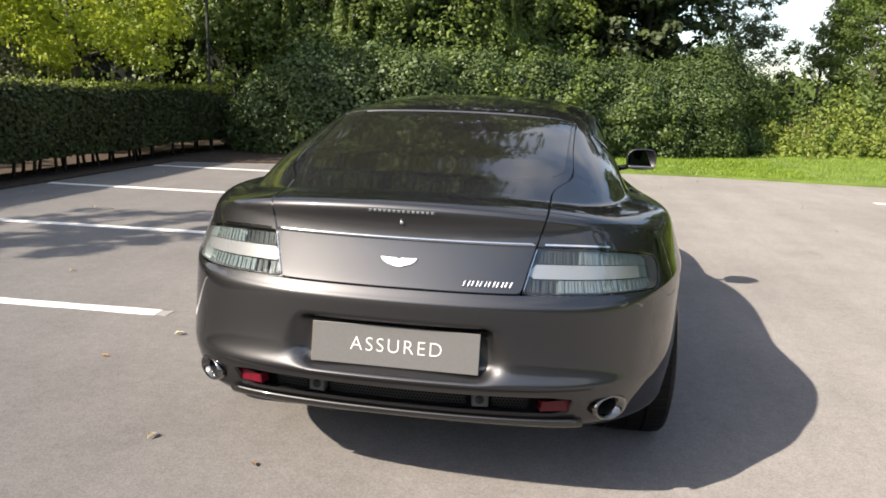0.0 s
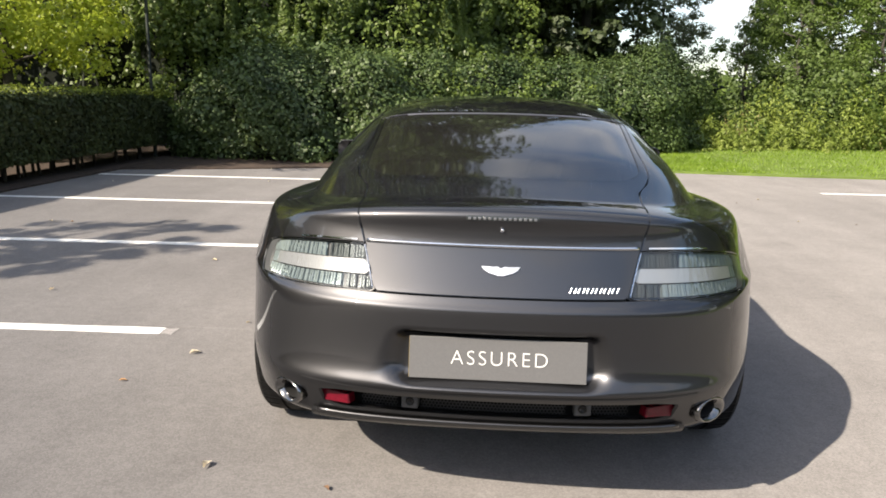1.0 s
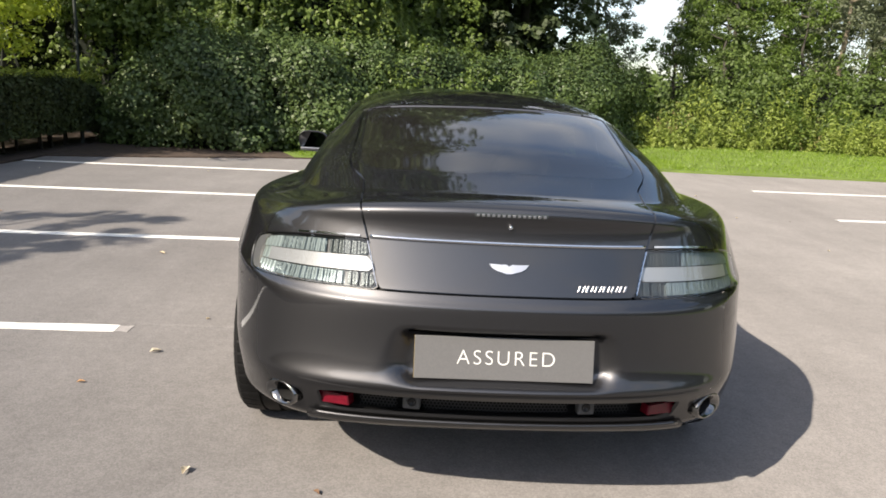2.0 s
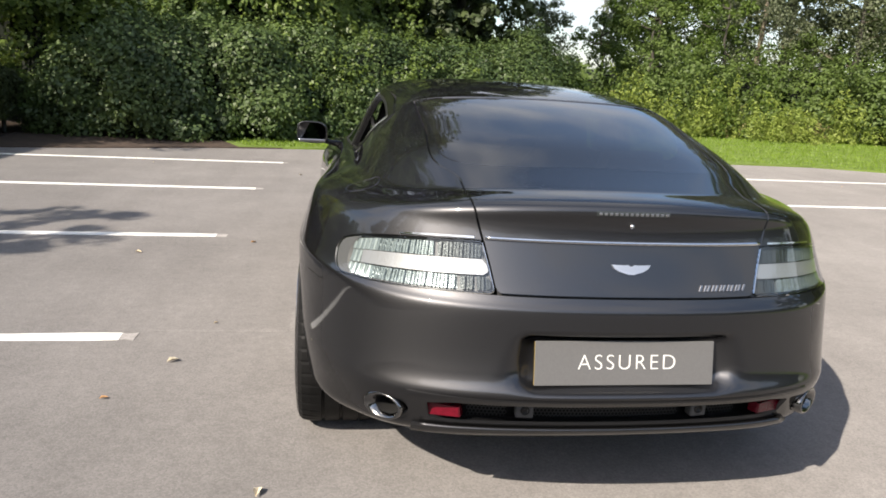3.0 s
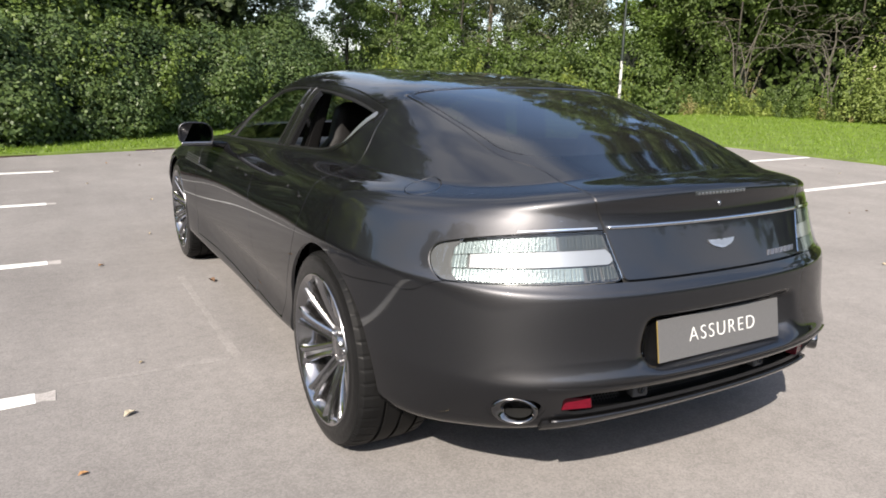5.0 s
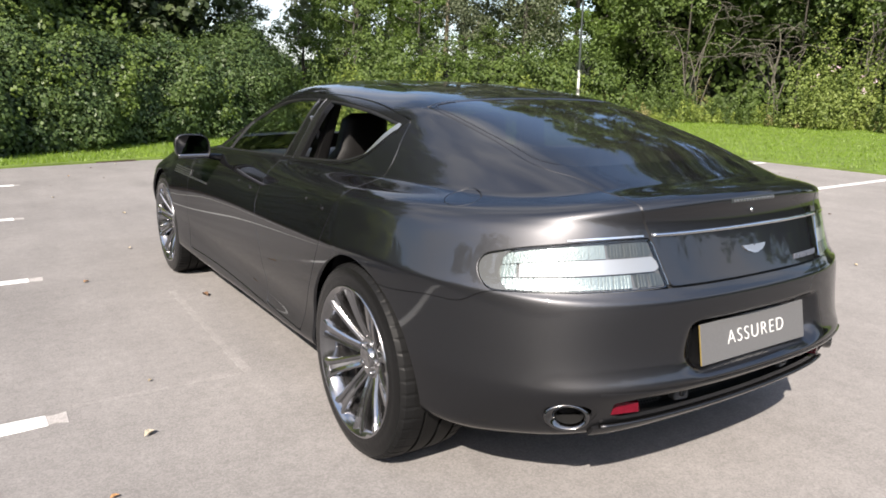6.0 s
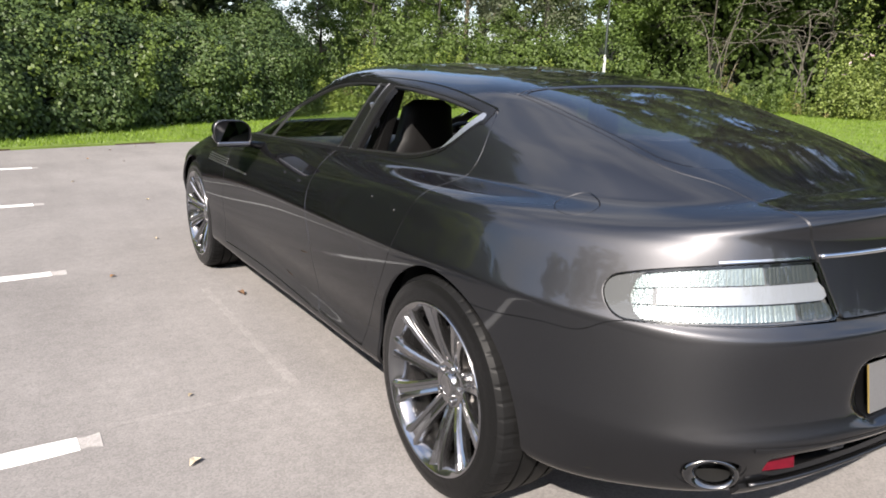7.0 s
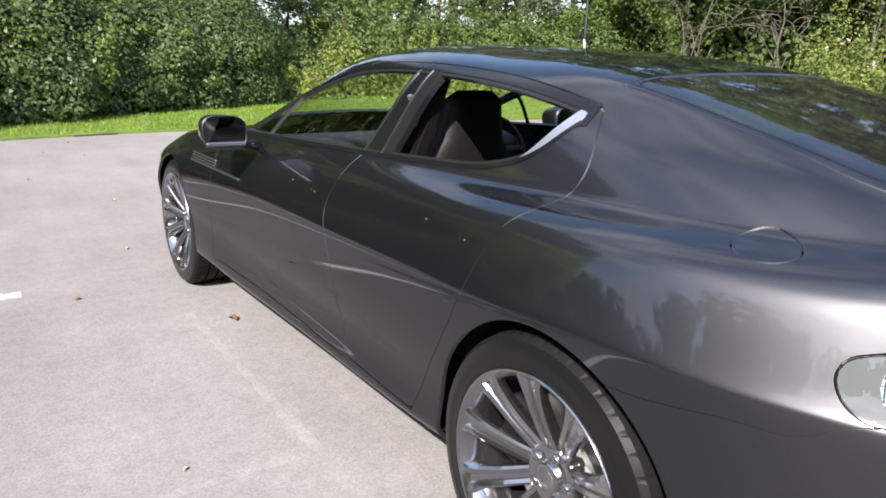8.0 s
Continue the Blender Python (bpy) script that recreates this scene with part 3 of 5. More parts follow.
# ---- tail lamps ----
def facet_material(name, colour, scale):
    """Moulded reflector: bright metal broken into small cells."""
    m = bpy.data.materials.new(name)
    m.use_nodes = True
    n, l = m.node_tree.nodes, m.node_tree.links
    p = n["Principled BSDF"]
    p.inputs["Base Color"].default_value = (*colour, 1)
    p.inputs["Metallic"].default_value, p.inputs["Roughness"].default_value = 0.5, 0.30
    tc = n.new("ShaderNodeTexCoord")
    v = n.new("ShaderNodeTexVoronoi")
    v.inputs["Scale"].default_value, v.inputs["Randomness"].default_value = scale, 0.35
    b = n.new("ShaderNodeBump")
    b.inputs["Strength"].default_value, b.inputs["Distance"].default_value = 0.3, 0.002
    l.new(tc.outputs["Object"], v.inputs["Vector"])
    l.new(v.outputs["Distance"], b.inputs["Height"])
    l.new(b.outputs["Normal"], p.inputs["Normal"])
    return m


FACET = facet_material("moulded_lamp_reflector", (0.28, 0.33, 0.337), 170.0)
FACET_MID = facet_material("shaded_lamp_cells", (0.23, 0.262, 0.266), 170.0)
FACET_DARK = facet_material("smoked_lamp_cells", (0.075, 0.085, 0.088), 260.0)
LAMP_BODY = material("satin_lamp_housing", (0.12, 0.12, 0.125), 0.42, 0.2)
LAMP_BAND = material("satin_silver_lamp_band", (0.55, 0.55, 0.57), 0.36, 0.7)
LAMP_GREY = material("grey_lamp_surround", (0.085, 0.085, 0.088), 0.6, bump=0.05, scale=300.0)
RED = material("red_reflector_plastic", (0.120, 0.003, 0.012), 0.25, bump=0.2, scale=250.0, vary=0.15, vary_scale=60.0)
PLATE = material("grey_plate", (0.132, 0.132, 0.134), 0.40, fine=0.06, fine_scale=200.0)
PLATE_EDGE = material("yellow_plate_edge", (0.24, 0.175, 0.05), 0.6)
POLISHED = material("polished_exhaust_steel", (0.27, 0.265, 0.26), 0.16, 1.0, vary=0.25, vary_scale=30.0)
GREY = material("dark_grey_trim", (0.014, 0.014, 0.014), 0.3)
WING = material("satin_chrome_badge", (0.80, 0.80, 0.82), 0.42, 1.0)
BADGE = material("dull_badge_metal", (0.36, 0.36, 0.38), 0.3, 1.0)
PILLAR = material("dark_grey_door_frame", (0.014, 0.014, 0.015), 0.22, spec=0.3)
SENSOR = material("grey_sensor_mount", (0.10, 0.10, 0.10), 0.5, bump=0.1, scale=150.0)
MESH = material("satin_black_mesh", (0.045, 0.043, 0.042), 0.4)
WHITE = material("white_lettering", (0.8, 0.8, 0.78), 0.5)


def lamp_band(lo, hi, inset):
    """A strip of the lamp between two shares of its height."""
    def rule(v):
        low, high = lamp_lines(v[:, 6])
        k = (Z(v) - low) / (high - low)
        return least(lamp_rule(v, inset) , (k - lo) * 0.13, (hi - k) * 0.13)
    return rule


housing_skin, _ = cut(SKIN, lambda v: lamp_rule(v, 0.0015))
for where in (left, right):
    unit = skin_part("tail_lamp", housing_skin, LAMP_BODY, car, -0.020, 0.01, "clear-lensed tail lamp with a satin grey housing", keep=where)
    skin_part("lens", housing_skin, LENS, unit, 0.0, 0.012, keep=where).visible_shadow = False
    span = LAMP_TIP - 0.385
    for lo, hi, a, b, mat, name in ((.66, .97, .0, .29, FACET_DARK, "upper_cell"), (.66, .97, .31, .87, FACET, "upper_cell"), (.04, .315, .0, .085, FACET_DARK, "lower_cell"),
                                    (.04, .315, .095, .17, FACET_DARK, "lower_cell"), (.07, .315, .185, .87, FACET, "lower_cell"), (.345, .635, .785, .88, FACET, "end_cell")):
        rule = lamp_band(lo, hi, 0.009)
        cell, _ = cut(housing_skin, lambda v, rule=rule: rule(v))
        cell = band(cell, lambda v: v[:, 6] - 0.385, a * span, b * span)
        if not cell[1]:
            continue
        skin_part(name, cell, FACET_MID if mat is FACET else mat, unit, -.019, 0, keep=where)
        n = int((b - a) * span / .0105)
        for k in range(n):
            thick = (.0078, .0052, .0066)[k % 3]
            rib = band(cell, lambda v: v[:, 6] - 0.385 - a * span + .10 * (Z(v) - .84), k * .0105 + .0012, k * .0105 + .0012 + thick)
            if rib[1]:
                skin_part("prism_rib", rib, mat, unit, -.0085 - .0025 * (k % 2), 0.008, keep=where)
    def surround(v):
        low, high = lamp_lines(v[:, 6])
        k = np.clip(2 * (Z(v) - low) / (high - low) - 1, -1, 1)
        return v[:, 6] - 0.385 - span * (.78 + .10 * np.sqrt(1 - k * k))
    tip_skin, _ = cut(housing_skin, surround)
    skin_part("lamp_surround", tip_skin, LAMP_GREY, unit, -0.005, 0.013, "plain grey outer surround", keep=where)
    centre, _ = cut(housing_skin, lamp_band(.345, .635, .006))
    centre = band(centre, lambda v: v[:, 6] - 0.385, -.1, .765 * span)
    skin_part("centre_band", centre, LAMP_BAND, unit, -0.007, 0.012, "smooth satin silver centre band", keep=where)
    bezel, _ = cut(housing_skin, lambda v: 0.0035 - (X(v) - lid_edge(Z(v))))
    skin_part("inner_bezel", bezel, CHROME, unit, 0.001, 0.008, "bright chrome inner edge of the lamp", keep=where)
    rim, _ = cut(housing_skin, lambda v: 0.004 - lamp_rule(v))
    skin_part("lamp_seal", rim, GLOSSBLACK, unit, -0.003, 0.006, keep=where)

# ---- tail trim ----
tail_only, _ = cut(SKIN, lambda v: -0.6 - Y(v))
moulding = []
for u in range(nu):
    column = FULL[PER_V * 8:PER_V * 12, u]
    x, y = np.interp(.921, column[:, 2], column[:, 0]), np.interp(.921, column[:, 2], column[:, 1])
    if y < -.5 and abs(x) < .408:
        moulding.append((x, y - .001, .921))
bm = bmesh.new()
tube(bm, moulding, .0062, 10)
part("chrome_strip", bm, CHROME, car, "long bright chrome strip across the boot lid", True)
ledge = band(tail_only, lambda v: np.where((X(v) > .40) & (Z(v) > .87) & (Z(v) < .94), Z(v) - lamp_lines(v[:, 6])[1], -1.0), .004, .009)
ledge = band(ledge, lambda v: v[:, 6], .428, .40 + .5 * (LAMP_TIP - .40))
for where in (left, right):
    skin_part("lamp_strip", ledge, CHROME, car, 0.004, 0.0, "bright chrome strip over the tail lamp", keep=where)
stop, _ = cut(band(tail_only, Z, .9965, 1.0095), lambda v: least(0.105 - X(v), -.78 - Y(v)))
brake = skin_part("high_brake_light", stop, FACET_DARK, car, 0.003, 0.008, "narrow clear brake light in the spoiler edge")
for k in range(14):
    bm = bmesh.new()
    x = -0.095 + k * 0.19 / 13
    box(bm, (x - .004, -.885 + .12 * x * x, .999), (x + .004, -.881 + .12 * x * x, 1.006), 0.001)
    part("light_cell", bm, SATIN, brake)
bm = bmesh.new()
lathe(bm, [(0, .0001), (0.006, .007), (0.010, .007), (.012, .0001)], (0, -1, .1), (0, -.868, .968), 16)
part("boot_lock", bm, CHROME, car, "small chrome boot lock", True)


def tail_point(x, z, out=0.0):
    """The place and outward normal on the tail's skin at x, z."""
    d = np.where((FULL[..., 1] < -0.6), (FULL[..., 0] - x) ** 2 + (FULL[..., 2] - z) ** 2, 9.0)
    i = np.unravel_index(np.argmin(d), d.shape)
    return (FULL[i] + out * NORMAL[i]).copy(), NORMAL[i].copy()


# winged badge, plain shape
bm = bmesh.new()
outline = [(0, .008), (.010, .013), (.022, .012), (.058, .013), (.050, .002), (.036, -.006), (.018, -.011), (.008, -.014)]
pts = outline + [(-x, z) for x, z in outline[::-1] if x > 0]
p0, n0 = tail_point(0, .851)
lean = math.atan2(n0[2], -n0[1])
rows = []
for depth in (0.0, 0.004):
    rows.append([bm.verts.new((x * (0.97 if depth else 1), p0[1] + .45 * x * x - math.cos(lean) * depth + math.sin(lean) * z - .001, p0[2] + z * math.cos(lean) + depth * math.sin(lean))) for x, z in pts])
for i in range(len(pts)):
    j = (i + 1) % len(pts)
    bm.faces.new((rows[0][i], rows[0][j], rows[1][j], rows[1][i]))
bm.faces.new(rows[1])
part("wing_badge", bm, WING, car, "chrome winged badge on the boot lid")
# model badge: slim slanting bars
for k in range(12):
    x = 0.204 + k * 0.0123 + (.0018 if k % 2 else 0)
    p1, n1 = tail_point(x, .804)
    p1[0] = x
    p1[2] = .804
    bm = bmesh.new()
    box(bm, (-.0034, -.003, -.0090), (.0034, .003, .0090), 0.0012, Matrix.Translation(p1 + n1 * .0025) @ Matrix.Rotation(-lean, 4, "X") @ Matrix.Shear("XY", 4, (0.40, 0)))
    part("badge_bar", bm, BADGE, car)

# number plate
bm = bmesh.new()
box(bm, (-.26, -.008, -.062), (.26, -.003, .062), 0.0015)
plate = part("number_plate", bm, PLATE, car, "grey number plate with white capital letters")
plate.location = (0, -.929, .592)
plate.rotation_euler = (-math.atan2(.022, .122), 0, 0)
bm = bmesh.new()
box(bm, (-.2612, -.0072, -.0605), (-.2602, -.0035, .0605))
part("plate_edge", bm, PLATE_EDGE, plate)
text = bpy.data.curves.new("letters", "FONT")
text.body, text.size, text.align_x, text.align_y, text.extrude, text.space_character = "ASSURED", 0.060, "CENTER", "CENTER", 0.0012, 1.22
text.offset = -0.0011
carrier = new("letters", text)
bpy.context.view_layer.update()
letters = bpy.data.meshes.new_from_object(carrier.evaluated_get(bpy.context.evaluated_depsgraph_get()))
bpy.data.objects.remove(carrier)
letters.materials.clear()
letters.materials.append(WHITE)
word = new("lettering", letters)
word.parent = plate
word.matrix_basis = Matrix.Translation((0.005, -.0085, .001)) @ Matrix.Rotation(math.pi / 2, 4, "X") @ Matrix.Diagonal((1.0, 1.02, 1, 1))

# exhaust tips, cut to the bumper's corner
for sx in (-1, 1):
    aim = Matrix.Translation((sx * .656, -.806, .417)) @ Matrix.Rotation(radians(sx * 37), 4, "Z") @ Matrix.Diagonal((1.46, 1, .92, 1))
    bm = bmesh.new()
    lathe(bm, [(-.08, .036), (-.03, .0425), (.000, .0452), (.009, .0450), (.0155, .0432), (.0180, .0402), (.0165, .0365), (.0110, .0315), (.001, .0275)], (0, -1, 0), (0, 0, 0), 48)
    for v in bm.verts:
        if v.co.y < .001:
            v.co.x -= sx * .45 * max(.040 - math.hypot(v.co.x, v.co.z), 0)
    bmesh.ops.transform(bm, matrix=aim, verts=bm.verts)
    tip = part("exhaust_tip", bm, POLISHED, car, "oval polished exhaust tip", True)
    bm = bmesh.new()
    lathe(bm, [(.002, .0278), (-.06, .0255), (-.065, .0001)], (0, -1, 0), (-sx * .0056, 0, 0), 40)
    bmesh.ops.transform(bm, matrix=aim, verts=bm.verts)
    part("exhaust_bore", bm, SHELL, tip)
    skin_part("exhaust_surround", pipe_rim, PAINT, tip, -0.002, 0.01, keep=left if sx < 0 else right)

# slot: backing, grille, reflectors, sensors, blade
bm = bmesh.new()
prev = None
for k in range(25):
    x = -.575 + k * 1.15 / 24
    y = -.835 + .20 * x * x
    cur = [bm.verts.new((x, y, z)) for z in (.36, .49)]
    if prev:
        bm.faces.new((prev[0], cur[0], cur[1], prev[1]))
    prev = cur
part("slot_backing", bm, SHELL, car)
for x0, x1 in ((-.415, -.30), (-.225, .215), (.30, .415)):
    bm = bmesh.new()
    cell = 0.011
    nx, nz = int((x1 - x0) / cell), 7
    for i in range(nx):
        for j in range(nz):
            cx, cz = x0 + (i + .5 * (j % 2)) * cell, .394 + j * cell * .9
            y = -.862 + .20 * cx * cx
            a = [(cx + .0043 * math.cos(q), cz + .0043 * math.sin(q)) for q in [k * math.pi / 3 + math.pi / 6 for k in range(6)]]
            o = [bm.verts.new((p, y, q)) for p, q in a]
            n = [bm.verts.new((cx + (p - cx) * 1.6, y, cz + (q - cz) * 1.6)) for p, q in a]
            for k in range(6):
                bm.faces.new((o[k], o[(k + 1) % 6], n[(k + 1) % 6], n[k]))
    part("mesh_grille", bm, MESH, car, "black honeycomb mesh grille")
for sx in (-1, 1):
    bm = bmesh.new()
    face = [(-.054, -.015), (.040, -.021), (.056, -.012), (.050, .012), (.036, .018), (-.050, .016)]
    rows = [[bm.verts.new((sx * x * k, y, z * k)) for x, z in face] for y, k in ((.02, 1), (-.010, 1), (-.014, .93))]
    for r, q in zip(rows, rows[1:]):
        for i in range(6):
            bm.faces.new((r[i], r[(i + 1) % 6], q[(i + 1) % 6], q[i]))
    bm.faces.new(rows[-1])
    bmesh.ops.recalc_face_normals(bm, faces=bm.faces)
    bmesh.ops.transform(bm, matrix=Matrix.Translation((sx * .494, -.858, .428)) @ Matrix.Rotation(radians(sx * 23), 4, "Z"), verts=bm.verts)
    part("red_reflector", bm, RED, car, "red rear reflector")
    bm = bmesh.new()
    box(bm, (-.026, -.012, -.024), (.026, .02, .024), 0.005, Matrix.Translation((sx * .262, -.877, .430)) @ Matrix.Rotation(radians(sx * 8), 4, "Z"))
    block = part("sensor_block", bm, SENSOR, car)
    bm = bmesh.new()
    lathe(bm, [(0, .014), (.004, .013), (.004, .009), (.001, .009), (.001, .0001)], (0, -1, 0), (sx * .262, -.889, .430), 20)
    part("sensor", bm, GREY, block, "round dark parking sensor", True)
lip, _ = cut(band(tail_only, Z, .486, .496), lambda v: 0.60 - X(v))
skin_part("bumper_lip", lip, PAINT, car, 0.005, 0.008, "crisp painted lip over the slot")
blade, _ = cut(band(tail_only, Z, .350, .374), lambda v: 0.578 - X(v))
skin_part("lower_blade", blade, PAINT, car, 0.012, 0.05, "dark lower blade under the tail")
bead = []
for u in range(nu):
    column = FULL[:PER_V * 5, u]
    x, y = np.interp(.376, column[:, 2], column[:, 0]), np.interp(.376, column[:, 2], column[:, 1])
    if y < -.5 and abs(x) < .566:
        bead.append((x, y - .010, .374))
bm = bmesh.new()
tube(bm, bead[::2], .0065, 8)
part("blade_bead", bm, PAINT, car, "rounded upper edge of the lower blade", True)

# ---- window trim ----
side_only, _ = cut(SKIN, lambda v: least(Y(v) - .12, X(v) - .45, 2.6 - Y(v), Z(v) - .8))
frame_skin = band(side_only, lambda v: np.where((X(v) > .45) & (Y(v) > .1) & (Y(v) < 2.6), least((Z(v) - belt(Y(v))) * 1.6, rail(Y(v)) - Z(v), Y(v) - .215, 2.4 - Y(v)), -1.0), -.019, .001)
seal_skin = band(side_only, side_opening, .001, .009)
corner_skin, open_skin = cut(rear_panes, lambda v: -0.002 + 0.054 * smoothstep(.38, .235, Y(v)) - (Z(v) - belt(Y(v))))
for where in (left, right):
    skin_part("window_trim", frame_skin, GLOSSBLACK, car, 0.003, 0.008, "gloss black window trim", keep=where)
    skin_part("window_seal", seal_skin, BLACK, car, 0.0, 0.012, keep=where)
    skin_part("window_corner", corner_skin, WING, car, 0.001, 0.012, "polished corner finisher of the rear side window", keep=where)
    across = lambda v: Y(v) - .96 + 0.095 * (Z(v) - .97) / .25
    skin_part("pillar_trim", band(pillar_skin, across, .002, .055), PILLAR, car, 0.002, 0.006, "dark grey frame of the rear door beside the black pillar", keep=where)
    skin_part("pillar_edge", band(pillar_skin, across, .057, .063), BADGE, car, 0.004, 0.006, keep=where)
    skin_part("glass_runner", band(pillar_skin, lambda v: (1.14 - 0.13 * (Z(v) - .97) / .25) - Y(v), .001, .009), BADGE, car, 0.001, 0.006, keep=where)
    quarter = band(front_panes, lambda v: Y(v) - (1.98 - .35 * (Z(v) - .95)), -.009, .009)
    skin_part("quarter_bar", quarter, BLACK, car, 0.001, 0.01, keep=where)
skin_part("rear_door_glass", open_skin, CLEAR, car, -0.006, 0.004, keep=right).visible_shadow = False
top_only, _ = cut(SKIN, lambda v: least(Z(v) - 1.1, .5 - Y(v), .46 - X(v)))
glass_area, _ = cut(SKIN, lambda v: least(Z(v) - 1.0, .5 - Y(v), .56 - X(v)))
glass_seal = band(cut(glass_area, lambda v: least(X(v) - .40, Y(v) + .48))[0], rear_glass, -.0045, .001)
for where in (left, right):
    skin_part("rear_glass_seal", glass_seal, GLOSSBLACK, car, 0.0006, 0.004, keep=where)
# added metal strip standing in for the sun glint on the glass's upper seam
skin_part("glass_top_glint", band(top_only, lambda v: Y(v) - rear_high(X(v)), .001, .006), BADGE, car, 0.0008, 0.004)


# ---- wheels ----
def spoke_mesh(w):
    bm = bmesh.new()
    rows = []
    for r, half, face, deep in ((.046, .024, .46, .05), (.066, .0245, .50, .05), (.086, .0248, .555, .046), (.110, .0250, .625, .042), (.145, .0262, .72, .038), (.180, .0282, .80, .035), (.212, .0310, .865, .033), (.236, .0365, .91, .031), (.260, .046, .945, .03)):
        x = w * face
        rows.append([bm.verts.new(p) for p in ((x - deep, -half * .80, r), (x - .016, -half, r), (x - .005, -half * .95, r), (x, -half * .70, r), (x - .004, -half * .34, r), (x - .012, -half * .22, r), (x - .012, half * .22, r), (x - .004, half * .34, r), (x, half * .70, r), (x - .005, half * .95, r), (x - .016, half, r), (x - deep, half * .80, r))])
    for a, b in zip(rows, rows[1:]):
        for k in range(12):
            bm.faces.new((a[k], a[(k + 1) % 12], b[(k + 1) % 12], b[k]))
    bm.faces.new(rows[0])
    bm.faces.new(rows[-1][::-1])
    bmesh.ops.recalc_face_normals(bm, faces=bm.faces)
    me = bpy.data.meshes.new("spoke")
    bm.to_mesh(me)
    bm.free()
    me.materials.append(RIM)
    return me


def wheel(radius, width):
    """Ten-spoke alloy wheel with its tyre, brake disc and caliper; its outer face looks along +x."""
    w = width / 2
    bm = bmesh.new()
    lathe(bm, [(-w * .96, .262), (-w * .93, .25), (-w * .5, .236), (w * .55, .236), (w * .88, .248), (w * .98, .258), (w * 1.02, .266), (w * 1.05, .2700), (w * 1.04, .2735), (w * .95, .272)], (1, 0, 0), steps=72)
    base = put("wheel", bm, RIM, True)
    base.parent = car
    tagged(base, "graphite ten-spoke alloy wheel with a low-profile tyre")
    steps = 240
    prof = [(-w * .92, .262), (-w * 1.0, .285), (-w * 1.02, radius - .045), (-w * .96, radius - .018), (-w * .86, radius - .006), (-w * .58, radius - .001), (-w * .57, radius - .008), (-w * .51, radius - .008), (-w * .5, radius - .0005),
            (-w * .14, radius), (-w * .13, radius - .008), (-w * .06, radius - .008), (-w * .05, radius), (w * .3, radius - .0005), (w * .31, radius - .008), (w * .38, radius - .008), (w * .39, radius - .001), (w * .66, radius - .002),
            (w * .86, radius - .007), (w * .955, radius - .019), (w * 1.0, radius - .040), (w * 1.015, radius - .055), (w * 1.01, .289), (w * 1.025, .284), (w * 1.02, .274), (w * .92, .264)]
    bm = bmesh.new()
    rows = lathe(bm, prof[:20], (1, 0, 0), steps=steps)
    for k in (4, 5, 17, 18):
        for i, v in enumerate(rows[k]):
            if i % 5 == 0:
                v.co *= Vector((1, 1 - .007, 1 - .007))
    part("tyre", bm, RUBBER, base, "black low-profile tyre")
    bm = bmesh.new()
    rows = lathe(bm, prof[19:], (1, 0, 0), steps=96)
    for i, v in enumerate(rows[1]):
        if i % 2:
            v.co.x += .0012
    part("sidewall", bm, SIDEWALL, base, "glossy dressed tyre sidewall", True)
    w += .009
    me = spoke_mesh(w)
    for k in range(10):
        ob = new("spoke", me)
        ob.parent = base
        ob.rotation_euler = (k * math.pi / 5 + .12, 0, 0)
    bm = bmesh.new()
    lathe(bm, [(w * .2, .088), (w * .44, .084), (w * .505, .074), (w * .51, .068), (w * .47, .044), (w * .475, .040), (w * .56, .038), (w * .585, .034), (w * .59, .024), (w * .575, .020), (w * .58, .0001)], (1, 0, 0), steps=40)
    part("centre_cap", bm, RIM, base, "", True)
    for k in range(5):
        bm = bmesh.new()
        q = k * 2 * math.pi / 5
        lathe(bm, [(w * .42, .012), (w * .55, .012), (w * .57, .009), (w * .57, .0001)], (1, 0, 0), (0, .057 * math.cos(q), .057 * math.sin(q)), 12)
        part("wheel_nut", bm, RIM, base, "", True)
    bm = bmesh.new()
    lathe(bm, [(-.012, .09), (-.012, .182), (.012, .182), (.012, .09), (.03, .085), (.03, .0001)], (1, 0, 0), (w * .1, 0, 0), 48)
    part("brake_disc", bm, DISC, base, "", True)
    bm = bmesh.new()
    box(bm, (-.03, -.09, .12), (.05, .09, .205), 0.015, Matrix.Translation((w * .1, 0, 0)) @ Matrix.Rotation(radians(75), 4, "X"))
    part("brake_caliper", bm, BLACK, base)
    return base


rear_wheel, front_wheel = wheel(.357, .295), wheel(.352, .245)
rear_wheel.matrix_basis, front_wheel.matrix_basis = pose(.789, *REAR_AXLE), pose(.7945, *FRONT_AXLE, 25)
copy_thing(rear_wheel, pose(-.789, *REAR_AXLE, 0, 0, 180))
copy_thing(front_wheel, pose(-.7945, *FRONT_AXLE, 0, 0, 180))

# ---- underside ----
bm = bmesh.new()
box(bm, (-.56, -.56, .24), (.56, 3.6, .30), 0.02)
box(bm, (-.80, .46, .205), (.80, 2.52, .27), 0.02)
part("underbody", bm, SHELL, car)
for (ay, az), r, wide in ((REAR_AXLE, .40, .835), (FRONT_AXLE, .393, .83)):
    for sx in (-1, 1):
        bm = bmesh.new()
        rows = []
        for k in range(29):
            q = math.pi * (.01 + .98 * k / 28)
            rows.append([bm.verts.new((sx * x, ay + r * math.cos(q), az + r * math.sin(q))) for x in (.555, wide + .075 * math.sin(q) ** 1.5)] + [bm.verts.new((sx * .555, ay + .02 * math.cos(q), az + .02 * math.sin(q)))])
        for a, b in zip(rows, rows[1:]):
            bm.faces.new((a[0], a[1], b[1], b[0]))
            bm.faces.new((a[2], a[0], b[0], b[2]))
        part("wheel_liner", bm, SHELL, car)

